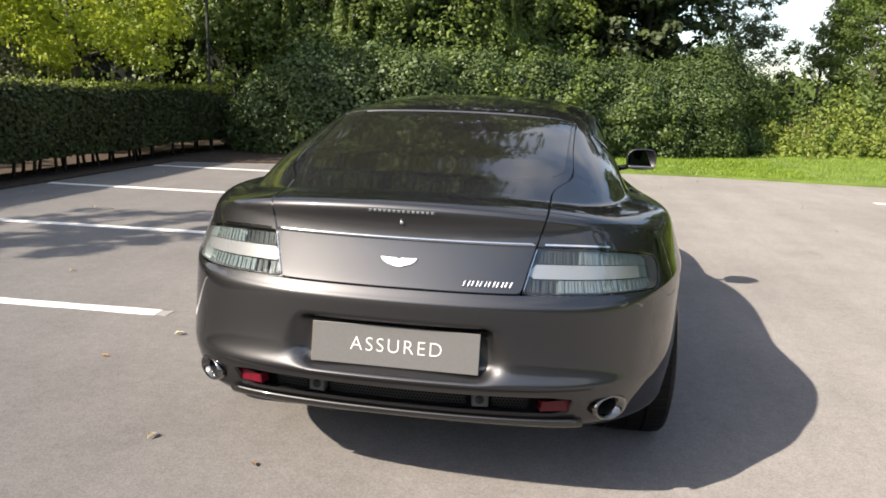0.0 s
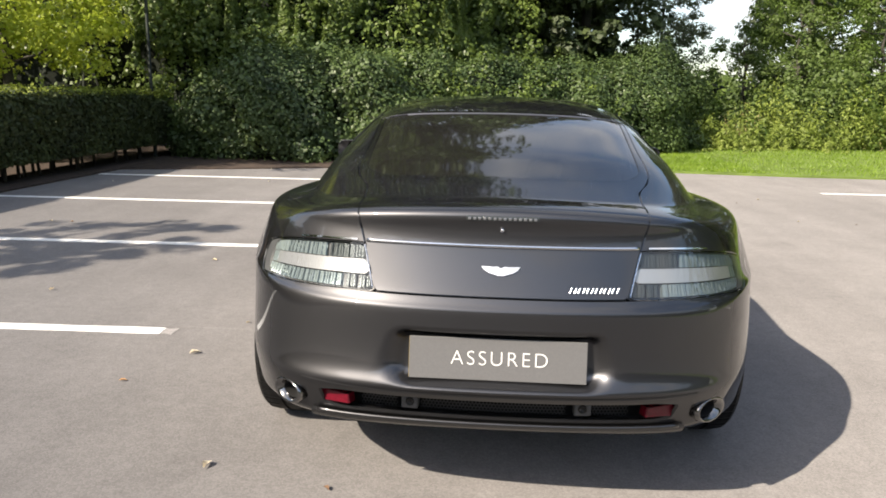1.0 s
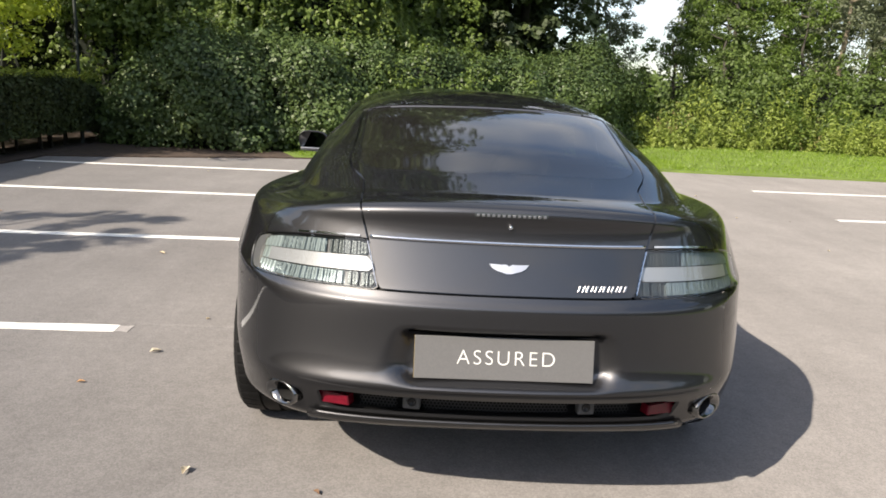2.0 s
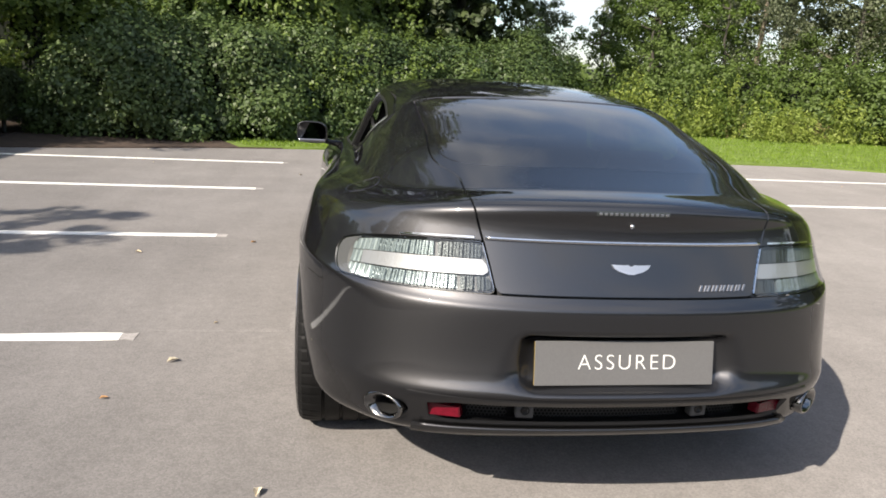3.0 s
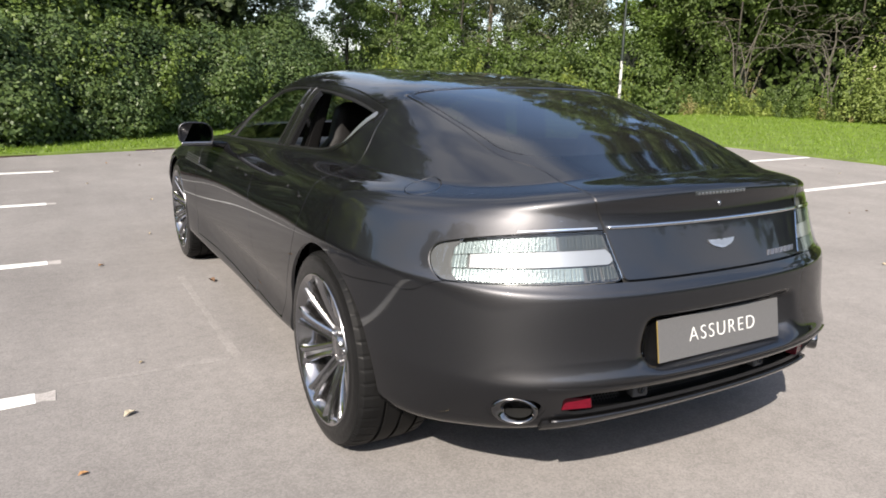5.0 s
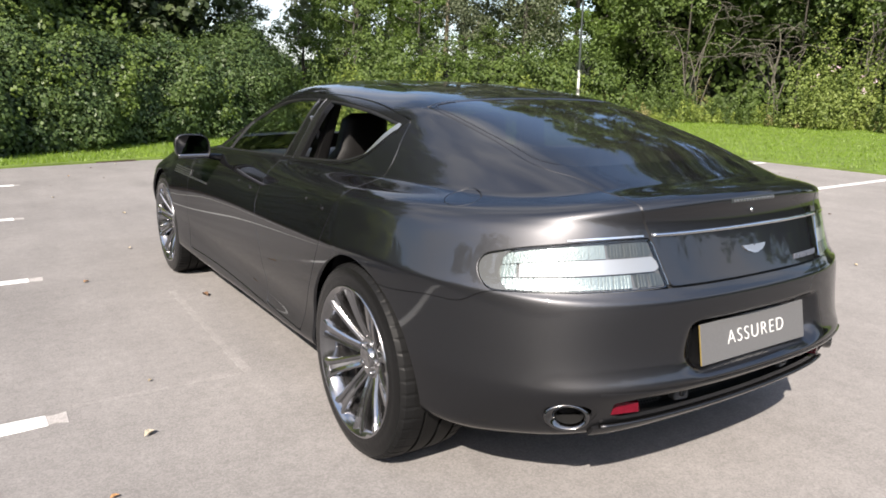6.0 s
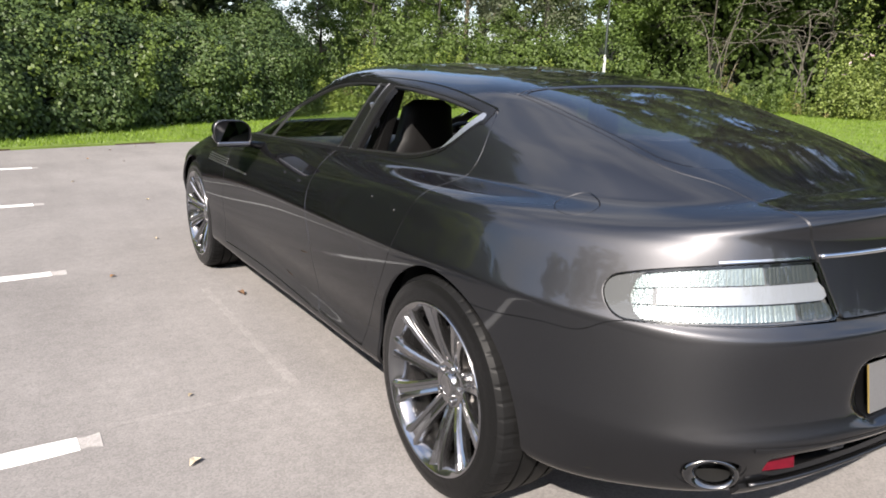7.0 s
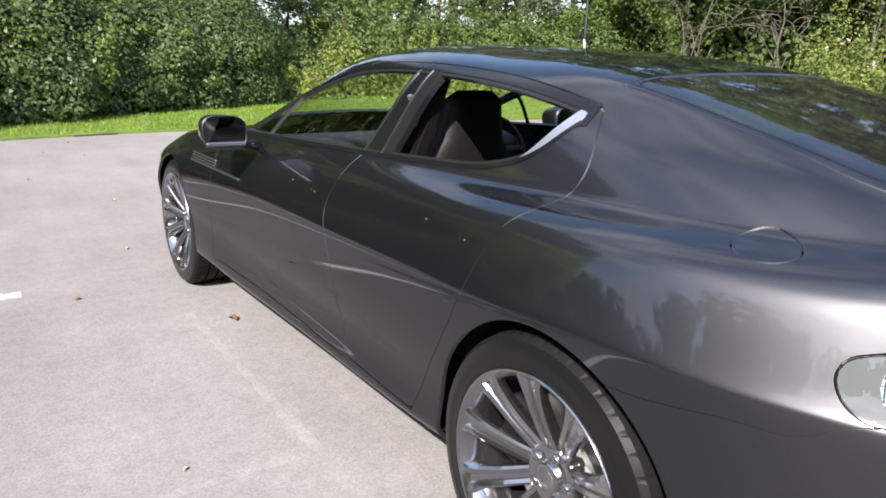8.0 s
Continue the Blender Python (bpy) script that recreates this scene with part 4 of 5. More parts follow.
# ---- door mirrors, strakes, handles ----
MIRROR = material("mirror_silver", (0.15, 0.155, 0.165), 0.02, 1.0)


def door_mirror(sx):
    bm = bmesh.new()
    rows = []
    steps = 28
    for y, sc, dx in ((-.055, .97, 0), (-.058, 1.0, 0), (-.03, 1.04, 0), (.03, .98, -.004), (.075, .80, -.012), (.105, .5, -.02), (.118, .12, -.025)):
        ringv = []
        for k in range(steps):
            q = 2 * math.pi * k / steps
            c, s_ = math.cos(q), math.sin(q)
            ringv.append(bm.verts.new(((abs(c) ** .62) * math.copysign(.092, c) * sc * sx + dx * sx, y, (abs(s_) ** .66) * math.copysign(.066, s_) * sc + .006 * c * sc)))
        rows.append(ringv)
    for a, b in zip(rows, rows[1:]):
        for k in range(steps):
            bm.faces.new((a[k], a[(k + 1) % steps], b[(k + 1) % steps], b[k]))
    bm.faces.new(rows[-1])
    inner = [bm.verts.new((v.co.x * .93, -.045, v.co.z * .90)) for v in rows[0]]
    for k in range(steps):
        bm.faces.new((rows[0][k], rows[0][(k + 1) % steps], inner[(k + 1) % steps], inner[k]))
    bm.faces.new(inner)
    bmesh.ops.recalc_face_normals(bm, faces=bm.faces)
    body = part("door_mirror", bm, PAINT, car, "painted door mirror with a bright lower edge", True)
    body.location = (sx * .975, 1.95, .965)
    bm = bmesh.new()
    f = [bm.verts.new((v[0] * .90 * sx, -.0465, v[1] * .87)) for v in [((abs(math.cos(q)) ** .62) * math.copysign(.092, math.cos(q)), (abs(math.sin(q)) ** .66) * math.copysign(.066, math.sin(q))) for q in [2 * math.pi * k / steps for k in range(steps)]]]
    r = bmesh.ops.extrude_face_region(bm, geom=[bm.faces.new(f)])
    bmesh.ops.translate(bm, vec=(0, -.003, 0), verts=[g for g in r["geom"] if isinstance(g, bmesh.types.BMVert)])
    part("mirror_glass", bm, MIRROR, body).rotation_euler = (radians(-3), 0, radians(sx * 6))
    bm = bmesh.new()
    box(bm, (-.082, -.062, -.060), (.082, -.050, -.040), 0.005)
    part("mirror_lip", bm, BADGE, body, "satin silver lower lip")
    bm = bmesh.new()
    tube(bm, [(-sx * .05, .01, -.045), (-sx * .11, .015, -.062), (-sx * .19, .02, -.075)], [.020, .017, .022], 10)
    part("mirror_stalk", bm, GLOSSBLACK, body, "", True)


door_mirror(-1)
door_mirror(1)
for where in (left, right):
    flank, _ = cut(SKIN, lambda v: least(X(v) - .7, Z(v) - .6, Y(v) - 2.03, 2.64 - Y(v)))
    fin = band(flank, lambda v: Z(v) - .746 - .02 * (Y(v) - 2.4), -.004, .004)
    skin_part("side_strake", fin, SATIN, car, 0.006, 0.012, "thin satin metal side strake", keep=where)
    vent, _ = cut(band(flank, lambda v: Z(v) - .770 - .02 * (Y(v) - 2.4), -.020, .018), lambda v: Y(v) - 2.33)
    grille = skin_part("side_vent", vent, GREY, car, 0.002, 0.006, "dark louvred vent behind the front wheel", keep=where)
    for k in range(3):
        louvre = band(vent, lambda v: Z(v) - .758 - .012 * k - .02 * (Y(v) - 2.4), -.002, .002)
        if louvre[1]:
            skin_part("louvre", louvre, SATIN, grille, 0.007, 0.005, keep=where)


def side_point(y, z):
    """The place and normal on the right flank's skin at y, z."""
    d = np.where(FULL[..., 0] > .6, (FULL[..., 1] - y) ** 2 + (FULL[..., 2] - z) ** 2, 9.0)
    i = np.unravel_index(np.argmin(d), d.shape)
    return Vector(FULL[i]), Vector(NORMAL[i])


for y0, z0 in ((.44, .862), (1.41, .81)):
    grip, _ = cut(SKIN, lambda v: np.where(X(v) > .6, least(.085 - np.abs(Y(v) - y0), .0095 - np.abs(Z(v) - z0 - .05 * (Y(v) - y0))), -1.0))
    p, n = side_point(y0, z0)
    for sx, where in ((-1, left), (1, right)):
        handle = skin_part("door_handle", grip, PAINT, car, 0.0015, 0.003, "flush painted door handle", keep=where)
        for end in (-.095, .095):
            q, _ = side_point(y0 + end, z0 + .05 * end)
            bm = bmesh.new()
            bmesh.ops.create_uvsphere(bm, u_segments=10, v_segments=8, radius=.0055)
            bmesh.ops.transform(bm, matrix=Matrix.Translation((q.x * sx, q.y, q.z)), verts=bm.verts)
            part("handle_pivot", bm, GREY, handle, "", True)

# ---- cabin ----
def seat(x, y, high):
    bm = bmesh.new()
    box(bm, (-.24, 0, -.09), (.24, .50, .09), 0.05)
    ob = put("car_seat", bm, LEATHER, True)
    ob.parent = car
    tagged(ob, "black leather car seat")
    ob.location = (x, y, .42)
    bm = bmesh.new()
    rows = []
    for h, half, thick, back in ((0, .23, .09, 0), (.16, .25, .10, -.03), (.34, .25, .09, -.08), (.48, .21, .075, -.12), (.57, .14, .06, -.145), (.65, .125, .055, -.155), (high - .03, .115, .05, -.165), (high, .07, .03, -.17)):
        ringv = []
        for k in range(20):
            q = 2 * math.pi * k / 20
            ringv.append(bm.verts.new((half * math.copysign(abs(math.cos(q)) ** .6, math.cos(q)), back + thick * math.copysign(abs(math.sin(q)) ** .7, math.sin(q)), h)))
        rows.append(ringv)
    for a, b in zip(rows, rows[1:]):
        for k in range(20):
            bm.faces.new((a[k], a[(k + 1) % 20], b[(k + 1) % 20], b[k]))
    bm.faces.new(rows[-1])
    part("backrest", bm, LEATHER, ob, "", True).location = (0, -.02, .02)


for sx in (-1, 1):
    seat(sx * .37, 1.20, .74)
    seat(sx * .36, .22, .64)
bm = bmesh.new()
box(bm, (-.13, .1, .28), (.13, 2.1, .62), 0.05)
part("centre_console", bm, LEATHER, car)
bm = bmesh.new()
box(bm, (-.70, 1.95, .55), (.70, 2.35, .90), 0.08)
part("dashboard", bm, LEATHER, car, "", True)
bm = bmesh.new()
bmesh.ops.create_circle(bm, segments=8, radius=.014, matrix=Matrix.Translation((.17, 0, 0)) @ Matrix.Rotation(math.pi / 2, 4, "X"))
bmesh.ops.spin(bm, geom=bm.verts[:] + bm.edges[:], cent=(0, 0, 0), axis=(0, 0, 1), angle=2 * math.pi, steps=40, use_merge=True)
box(bm, (-.16, -.015, -.01), (.16, .015, .01), 0.004)
bmesh.ops.transform(bm, matrix=Matrix.Translation((.37, 1.78, .84)) @ Matrix.Rotation(radians(68), 4, "X"), verts=bm.verts)
part("steering_wheel", bm, LEATHER, car, "", True)
bm = bmesh.new()
box(bm, (-.55, -.55, .86), (.55, .02, .90), 0.02)
part("parcel_shelf", bm, LEATHER, car)
for sx in (-1, 1):
    bm = bmesh.new()
    tube(bm, [(sx * .66, .97, 1.17), (sx * .60, .99, 1.0), (sx * .56, 1.03, .72)], .012, 6)
    part("seat_belt", bm, SATIN if sx < 0 else BLACK, car)

for sx in (-1, 1):
    bm = bmesh.new()
    low = [bm.verts.new((sx * x, y, .62)) for x, y in ((.66, 1.03), (.76, 1.02), (.76, 1.13), (.66, 1.12))]
    top = [bm.verts.new((sx * x, y, 1.235)) for x, y in ((.53, .91), (.585, .90), (.585, .98), (.53, .97))]
    bm.faces.new(low)
    bm.faces.new(top)
    for i in range(4):
        bm.faces.new((low[i], low[(i + 1) % 4], top[(i + 1) % 4], top[i]))
    bmesh.ops.recalc_face_normals(bm, faces=bm.faces)
    bmesh.ops.bevel(bm, geom=bm.edges[:], offset=.012, segments=2, affect="EDGES")
    part("inner_pillar", bm, LEATHER, car)

# ---- ground, markings, verge ----
SOIL = material("leaf_litter_soil", (0.060, 0.041, 0.030), 0.95, bump=0.9, scale=50.0, vary=0.4, vary_scale=9.0, fine=0.3, fine_scale=60.0)
SCUFF = asphalt_material("worn_scuffed_asphalt", (0.170, 0.161, 0.156), 1.10)
HALF_WORN = asphalt_material("half_worn_line_paint", (0.170, 0.161, 0.156), 1.8)
POST_DARK = material("dark_green_post_paint", (0.02, 0.028, 0.024), 0.5, vary=0.3, vary_scale=8.0)


def flaking_material(name, paint, bare):
    """Old paint coming off in patches, with the dark metal showing."""
    m = material(name, paint, 0.65, bump=0.4, scale=40.0)
    n, l = m.node_tree.nodes, m.node_tree.links
    tc = n.new("ShaderNodeTexCoord")
    t = n.new("ShaderNodeTexNoise")
    t.inputs["Scale"].default_value, t.inputs["Detail"].default_value = 7.0, 6.0
    edge = n.new("ShaderNodeMapRange")
    edge.inputs["From Min"].default_value, edge.inputs["From Max"].default_value = 0.50, 0.56
    mix = n.new("ShaderNodeMix")
    mix.data_type = "RGBA"
    mix.inputs["A"].default_value, mix.inputs["B"].default_value = (*paint, 1), (*bare, 1)
    l.new(tc.outputs["Object"], t.inputs["Vector"])
    l.new(t.outputs["Fac"], edge.inputs["Value"])
    l.new(edge.outputs["Result"], mix.inputs["Factor"])
    l.new(mix.outputs["Result"], n["Principled BSDF"].inputs["Base Color"])
    return m


POST_WHITE = flaking_material("flaking_white_paint", (0.60, 0.60, 0.58), (0.10, 0.10, 0.095))
LITTER = [material("dry_leaf_" + n, c, 0.7, vary=0.2, vary_scale=60.0) for n, c in (("buff", (.55, .45, .30)), ("orange", (.48, .27, .12)), ("brown", (.16, .09, .05)), ("cream", (.68, .60, .45)))]
FLOWER = leaf_material("pale_pink_petals", (0.55, 0.35, 0.42), (0.8, 0.68, 0.68), 0.3)
GRASS_BLADE = leaf_material("grass_blade", (0.125, 0.215, 0.016), (0.24, 0.345, 0.036), 0.35)
WEED_LEAF = leaf_material("rough_herb_leaf", (0.13, 0.19, 0.03), (0.36, 0.43, 0.09), 0.45, 0.6)
VINE_LEAF = leaf_material("ivy_vine_leaf", (0.065, 0.110, 0.02), (0.20, 0.27, 0.055), 0.35)
DRY_LEAF = leaf_material("dry_stalk_leaf", (0.18, 0.16, 0.06), (0.36, 0.32, 0.13), 0.3, 0.7)
BALSAM_LEAF = leaf_material("balsam_leaf", (0.10, 0.15, 0.03), (0.30, 0.36, 0.09), 0.4, 0.6)
YEW_LEAF = leaf_material("dark_yew_leaf", (0.02, 0.034, 0.012), (0.075, 0.105, 0.03), 0.2, 0.6)
MAPLE_LEAF = leaf_material("maple_leaf", (0.055, 0.100, 0.018), (0.175, 0.255, 0.05), 0.45)
PALE_LEAF = leaf_material("pale_willow_leaf", (0.085, 0.105, 0.05), (0.23, 0.265, 0.16), 0.4)
DEADWOOD = material("grey_dead_wood", (0.105, 0.096, 0.076), 0.9, vary=0.35, vary_scale=6.0)
TWIG = material("bare_twig_bark", (0.20, 0.17, 0.12), 0.9, vary=0.3, vary_scale=10.0)

bm = bmesh.new()
box(bm, (-600, -600, -0.5), (600, 600, 0.0))
tagged(put("ground", bm, ASPHALT), "worn grey asphalt car park surface", "asphalt", kind="structure")


def stripe(name, label, p0, p1, half, slope, mat, group, ragged, high=.004):
    """A painted line with feathered edges and ragged, worn ends."""
    rng = random.Random(int(p0[0] * 100 + p0[1] * 10))
    a, b = Vector((*p0, 0)), Vector((*p1, 0))
    along_, n = (b - a).normalized(), max(3, min(40, int((b - a).length / .04)))
    side_ = Vector((-along_.y, along_.x, 0))
    bm = bmesh.new()
    rows = []
    for k in range(n + 1):
        c = a.lerp(b, k / n) + along_ * rng.uniform(-.010, .010)
        w = half + rng.uniform(-ragged, ragged)
        rows.append([bm.verts.new(c + side_ * s * (w + e) + Vector((0, 0, z))) for s, e, z in ((-1, slope, -.001), (-1, 0, high), (1, 0, high), (1, slope, -.001))])
    for r, q in zip(rows, rows[1:]):
        for k in range(3):
            bm.faces.new((r[k], q[k], q[k + 1], r[k + 1]))
    bmesh.ops.recalc_face_normals(bm, faces=bm.faces)
    tagged(put(name, bm, mat), label, "road marking", group, "structure")


for x1, y in ((-1.86, .85), (-1.78, 3.18), (-1.74, 5.64), (-1.64, 8.12)):
    stripe("bay_line", "worn white painted parking bay line on asphalt", (-6.15, y - .03 * (x1 + 6.15)), (x1, y), .046, .003, LINEPAINT, "bay lines", .005)
for x1, y in ((-1.86, .85), (-1.78, 3.18), (-1.74, 5.64), (-1.64, 8.12)):
    stripe("worn_line_end", "half-worn greyish end of a white bay line", (x1 - .015, y), (x1 + .08, y - .002), .047, .003, HALF_WORN, "worn line ends", .010, .0025)
for x0, y in ((4.8, .8), (4.85, 3.18), (4.8, 5.57), (4.9, 8.1)):
    stripe("bay_line", "worn white painted parking bay line on asphalt", (x0, y), (10.15, y + .03 * (10.15 - x0)), .046, .003, LINEPAINT, "bay lines", .005)
# faded old marking, barely lighter than the asphalt
for p0, p1 in (((-1.022, .94), (-1.022, 2.45)), ((-1.75, .935), (-1.05, .935))):
    stripe("faded_marking", "barely visible faded line on the asphalt", p0, p1, .018, .003, SCUFF, "faded lines", .008, .0015)


def sheet(name, outline, z, mat, label, category):
    bm = bmesh.new()
    top = [bm.verts.new((x, y, z)) for x, y in outline]
    low = [bm.verts.new((x, y, -.1)) for x, y in outline]
    bm.faces.new(top)
    for i in range(len(top)):
        j = (i + 1) % len(top)
        bm.faces.new((top[i], low[i], low[j], top[j]))
    bmesh.ops.recalc_face_normals(bm, faces=bm.faces)
    return tagged(put(name, bm, mat), label, category, kind="structure")


VERGE = [(-3.6, 12.6), (-2.5, 9.92), (-1.6, 10.08), (-.75, 10.25), (.3, 10.46), (3.2, 10.55), (5.5, 10.35), (8.4, 10.35), (9.6, 9.9), (10.25, 8.8), (10.3, 4.0), (10.35, -30), (60, -30), (60, 60), (-3.6, 60)]
sheet("grass_verge", VERGE, .03, GRASS, "bright mown grass verge beside the asphalt", "grass")
sheet("leaf_litter_strip", [(-9, 8.5), (-6.3, 8.6), (-4.5, 9.15), (-3.0, 9.75), (-1.0, 10.24), (.2, 10.40), (.2, 40), (-9, 40)], .02, SOIL, "brown soil strip with leaf litter under the shrubs", "soil")
sheet("hedge_bed", [(-60, -30), (-6.2, -30), (-6.25, 4), (-6.15, 9.5), (-6.6, 11.35), (-9, 11.35), (-9, 40), (-60, 40)], .025, SOIL, "brown planting bed under the clipped hedge", "soil")


# ---- foliage ----
def leaves(name, points, normals, size, mat, parent=None, spread=.42, thin=.34):
    """Many small bent leaves, one mesh."""
    n = len(points)
    rng = np.random.default_rng(n + 7)
    nrm = normals + rng.normal(0, spread, (n, 3))
    nrm /= np.linalg.norm(nrm, axis=1, keepdims=True)
    t = np.cross(nrm, rng.normal(0, 1, (n, 3)))
    t /= np.linalg.norm(t, axis=1, keepdims=True)
    b = np.cross(nrm, t)
    s = np.reshape(size, (-1, 1)) * rng.uniform(.6, 1.3, (n, 1))
    quad = np.stack((points - t * s * .5, points + b * s * thin + nrm * s * .06, points + t * s * .5 - nrm * s * .08, points - b * s * thin + nrm * s * .06), axis=1)
    me = bpy.data.meshes.new(name)
    me.vertices.add(4 * n)
    me.vertices.foreach_set("co", quad.reshape(-1))
    me.loops.add(4 * n)
    me.loops.foreach_set("vertex_index", np.arange(4 * n, dtype=np.int32))
    me.polygons.add(n)
    me.polygons.foreach_set("loop_start", np.arange(0, 4 * n, 4, dtype=np.int32))
    me.update(calc_edges=True)
    me.materials.append(mat)
    ob = new(name, me)
    ob.parent = parent
    return ob


def lumps(p, scale, amount, seed):
    """Smooth bulges over a set of points."""
    q = np.zeros(len(p))
    rng = np.random.default_rng(seed)
    for octave in range(5):
        k = rng.normal(0, 1, (3, 3)) * scale * (1.6 ** octave)
        ph = rng.uniform(0, 6.28, 3)
        q += np.sin(p @ k + ph).sum(axis=1) / (1.5 ** octave) / 3
    return q * amount


def surface_shrub(name, label, path, depth, height, count, size, mat, seed, low=0.0, bulge=.25, category="hedge", round_top=.5, taper_end=0.0, shaggy=.07, gaps=0.0, clump=0.0, per=14, soft_end=.7, tail_soft=.7):
    """A run of foliage along a path: a core painted near-black for the shade inside, and leaves over its lumpy front,
    top and ends.
    """
    th = empty(name, label, category)
    path = np.array(path, float)
    seg = np.linalg.norm(np.diff(path, axis=0), axis=1)
    cum = np.concatenate(((0,), np.cumsum(seg)))
    rng = np.random.default_rng(seed)

    def place(s, q, grow):
        """s along the run, q round its section from front foot over the top to the back."""
        x, y = np.interp(s, cum, path[:, 0]), np.interp(s, cum, path[:, 1])
        e = .05
        tx, ty = np.interp(np.minimum(s + e, cum[-1]), cum, path[:, 0]) - np.interp(np.maximum(s - e, 0), cum, path[:, 0]), np.interp(np.minimum(s + e, cum[-1]), cum, path[:, 1]) - np.interp(np.maximum(s - e, 0), cum, path[:, 1])
        ln = np.hypot(tx, ty)
        nx, ny = ty / ln, -tx / ln
        ends = np.minimum(smoothstep(-.01, soft_end, s), smoothstep(-.01, tail_soft, cum[-1] - s)) ** .5
        hh = height * (1 - taper_end * smoothstep(cum[-1] * .55, cum[-1], s)) * (0.35 + .65 * ends)
        ang = q * math.pi
        cx, cz = np.cos(ang), np.sin(ang)
        ex = np.sign(cx) * np.abs(cx) ** round_top
        ez = np.abs(cz) ** round_top
        off = depth / 2 * ex * (0.5 + .5 * ends) * grow
        base = np.stack((x + nx * off, y + ny * off, low + (hh - low) * ez * (1 - (1 - grow) * .6)), axis=1)
        nrm = np.stack((nx * cx, ny * cx, cz + .15), axis=1)
        nrm /= np.linalg.norm(nrm, axis=1, keepdims=True)
        return base, nrm
    ns, nq = max(8, int(cum[-1] / .4)), 14
    gs, gq = np.meshgrid(np.linspace(0, cum[-1], ns), np.linspace(0, 1, nq), indexing="ij")
    # added inner shell whose colour is the shade seen between the leaves
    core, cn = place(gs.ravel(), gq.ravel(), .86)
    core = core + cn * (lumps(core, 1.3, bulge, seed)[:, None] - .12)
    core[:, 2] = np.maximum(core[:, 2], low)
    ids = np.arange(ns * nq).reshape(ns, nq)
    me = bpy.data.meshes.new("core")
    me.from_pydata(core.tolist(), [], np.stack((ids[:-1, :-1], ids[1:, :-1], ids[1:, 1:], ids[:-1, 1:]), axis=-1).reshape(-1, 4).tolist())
    me.materials.append(SHADE_CORE)
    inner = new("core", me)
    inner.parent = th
    if clump:
        count = count // per
    s, q = rng.uniform(0, cum[-1], count), rng.uniform(0, .72, count)
    front = rng.random(count) < .55
    q = np.where(front, np.arcsin(rng.uniform(0, 1, count) ** (1 / round_top)) / math.pi, q)
    p, nrm = place(s, q, 1.0)
    p = p + nrm * (lumps(p, 1.3, bulge, seed) + np.abs(rng.normal(0, shaggy * 1.4, count)) - shaggy * .9)[:, None]
    ok = (p[:, 2] > low * .7) & (lumps(p, 3.2, 1.0, seed + 1) + rng.normal(0, .25, count) > -1.3 + gaps)
    p, nrm = p[ok], nrm[ok]
    if clump:
        d = rng.normal(0, 1, (len(p) * per, 3))
        d /= np.linalg.norm(d, axis=1, keepdims=True)
        rad = np.repeat(clump * rng.uniform(.5, 1.4, (len(p), 1)), per, axis=0)
        p = np.repeat(p, per, axis=0) + d * rad * np.array((1, 1, .7))
        nrm = d + np.repeat(nrm, per, axis=0) * .7 + np.array((0, 0, .25))
    leaves("foliage", p, nrm, size, mat, th)
    return th


def tree(name, label, at, height, crown, leaf, size, count, seed, low=.3, bark=BARK, radius=None, lean=0.0, clumps=70, gappy=1.0, twigs=0):
    """A tapered trunk with limbs, and a crown of leaf clumps with gaps between them."""
    rng = np.random.default_rng(seed)
    th = empty(name, label, "tree", (at[0], at[1], 0))
    r0 = radius or height * .018
    bm = bmesh.new()
    trunk = [Vector((lean * k / 7 * height + rng.normal(0, .04) * k * .3, rng.normal(0, .04) * k * .3, height * .9 * k / 7)) for k in range(8)]
    tube(bm, trunk, [r0 * (1.25 - k / 7 * 1.15) for k in range(8)], 9)
    part("trunk", bm, BARK if twigs > 2 else bark, th, "", True)
    tips = []
    bm = bmesh.new()
    limbs = 12
    for k in range(limbs):
        f = low + (0.9 - low) * (k + .5) / limbs
        i = min(int(f / .9 * 7), 6)
        start = trunk[i].lerp(trunk[i + 1], f / .9 * 7 - i)
        q = k * 2.4 + rng.uniform(-.4, .4)
        reach = crown * (1.0 - .45 * abs(2 * (f - low) / (1 - low) - .7)) * rng.uniform(.7, 1.05)
        end = start + Vector((math.cos(q) * reach, math.sin(q) * reach, reach * rng.uniform(.2, .6)))
        mid = start.lerp(end, .5) + Vector((rng.normal(0, .1), rng.normal(0, .1), -.1 * reach))
        tube(bm, [start, mid, end], [r0 * .4, r0 * .26, r0 * .08], 5)
        tips += [mid, end, start.lerp(end, .75)]
        for _ in range(twigs):
            b = mid.lerp(end, rng.uniform(0, 1))
            d = Vector(rng.normal(0, 1, 3))
            d.z = -abs(d.z) * .5
            d = d.normalized() * crown * rng.uniform(.25, .5)
            tube(bm, [b, b + d * .5 + Vector((0, 0, .08)), b + d], [r0 * .09, r0 * .06, r0 * .02], 4)
    part("branchwork", bm, bark, th, "", True)
    tips = np.array([tuple(t) for t in tips])
    mid_z = height * (low + 1) / 2
    pts, nrm = [], []
    per = count // clumps
    for _ in range(clumps):
        c = tips[rng.integers(len(tips))] + rng.normal(0, crown * .16, 3)
        k = rng.normal(0, 1, 3)
        k[2] = abs(k[2]) * .6
        if rng.random() < .45:
            d = rng.normal(0, 1, 3)
            d /= np.linalg.norm(d)
            c = np.array((lean * height * .5, 0, mid_z)) + d * np.array((crown, crown, height * (1 - low) / 2)) * rng.uniform(.75, 1.0)
        rad = crown * rng.uniform(.13, .26) * gappy
        d = rng.normal(0, 1, (per, 3))
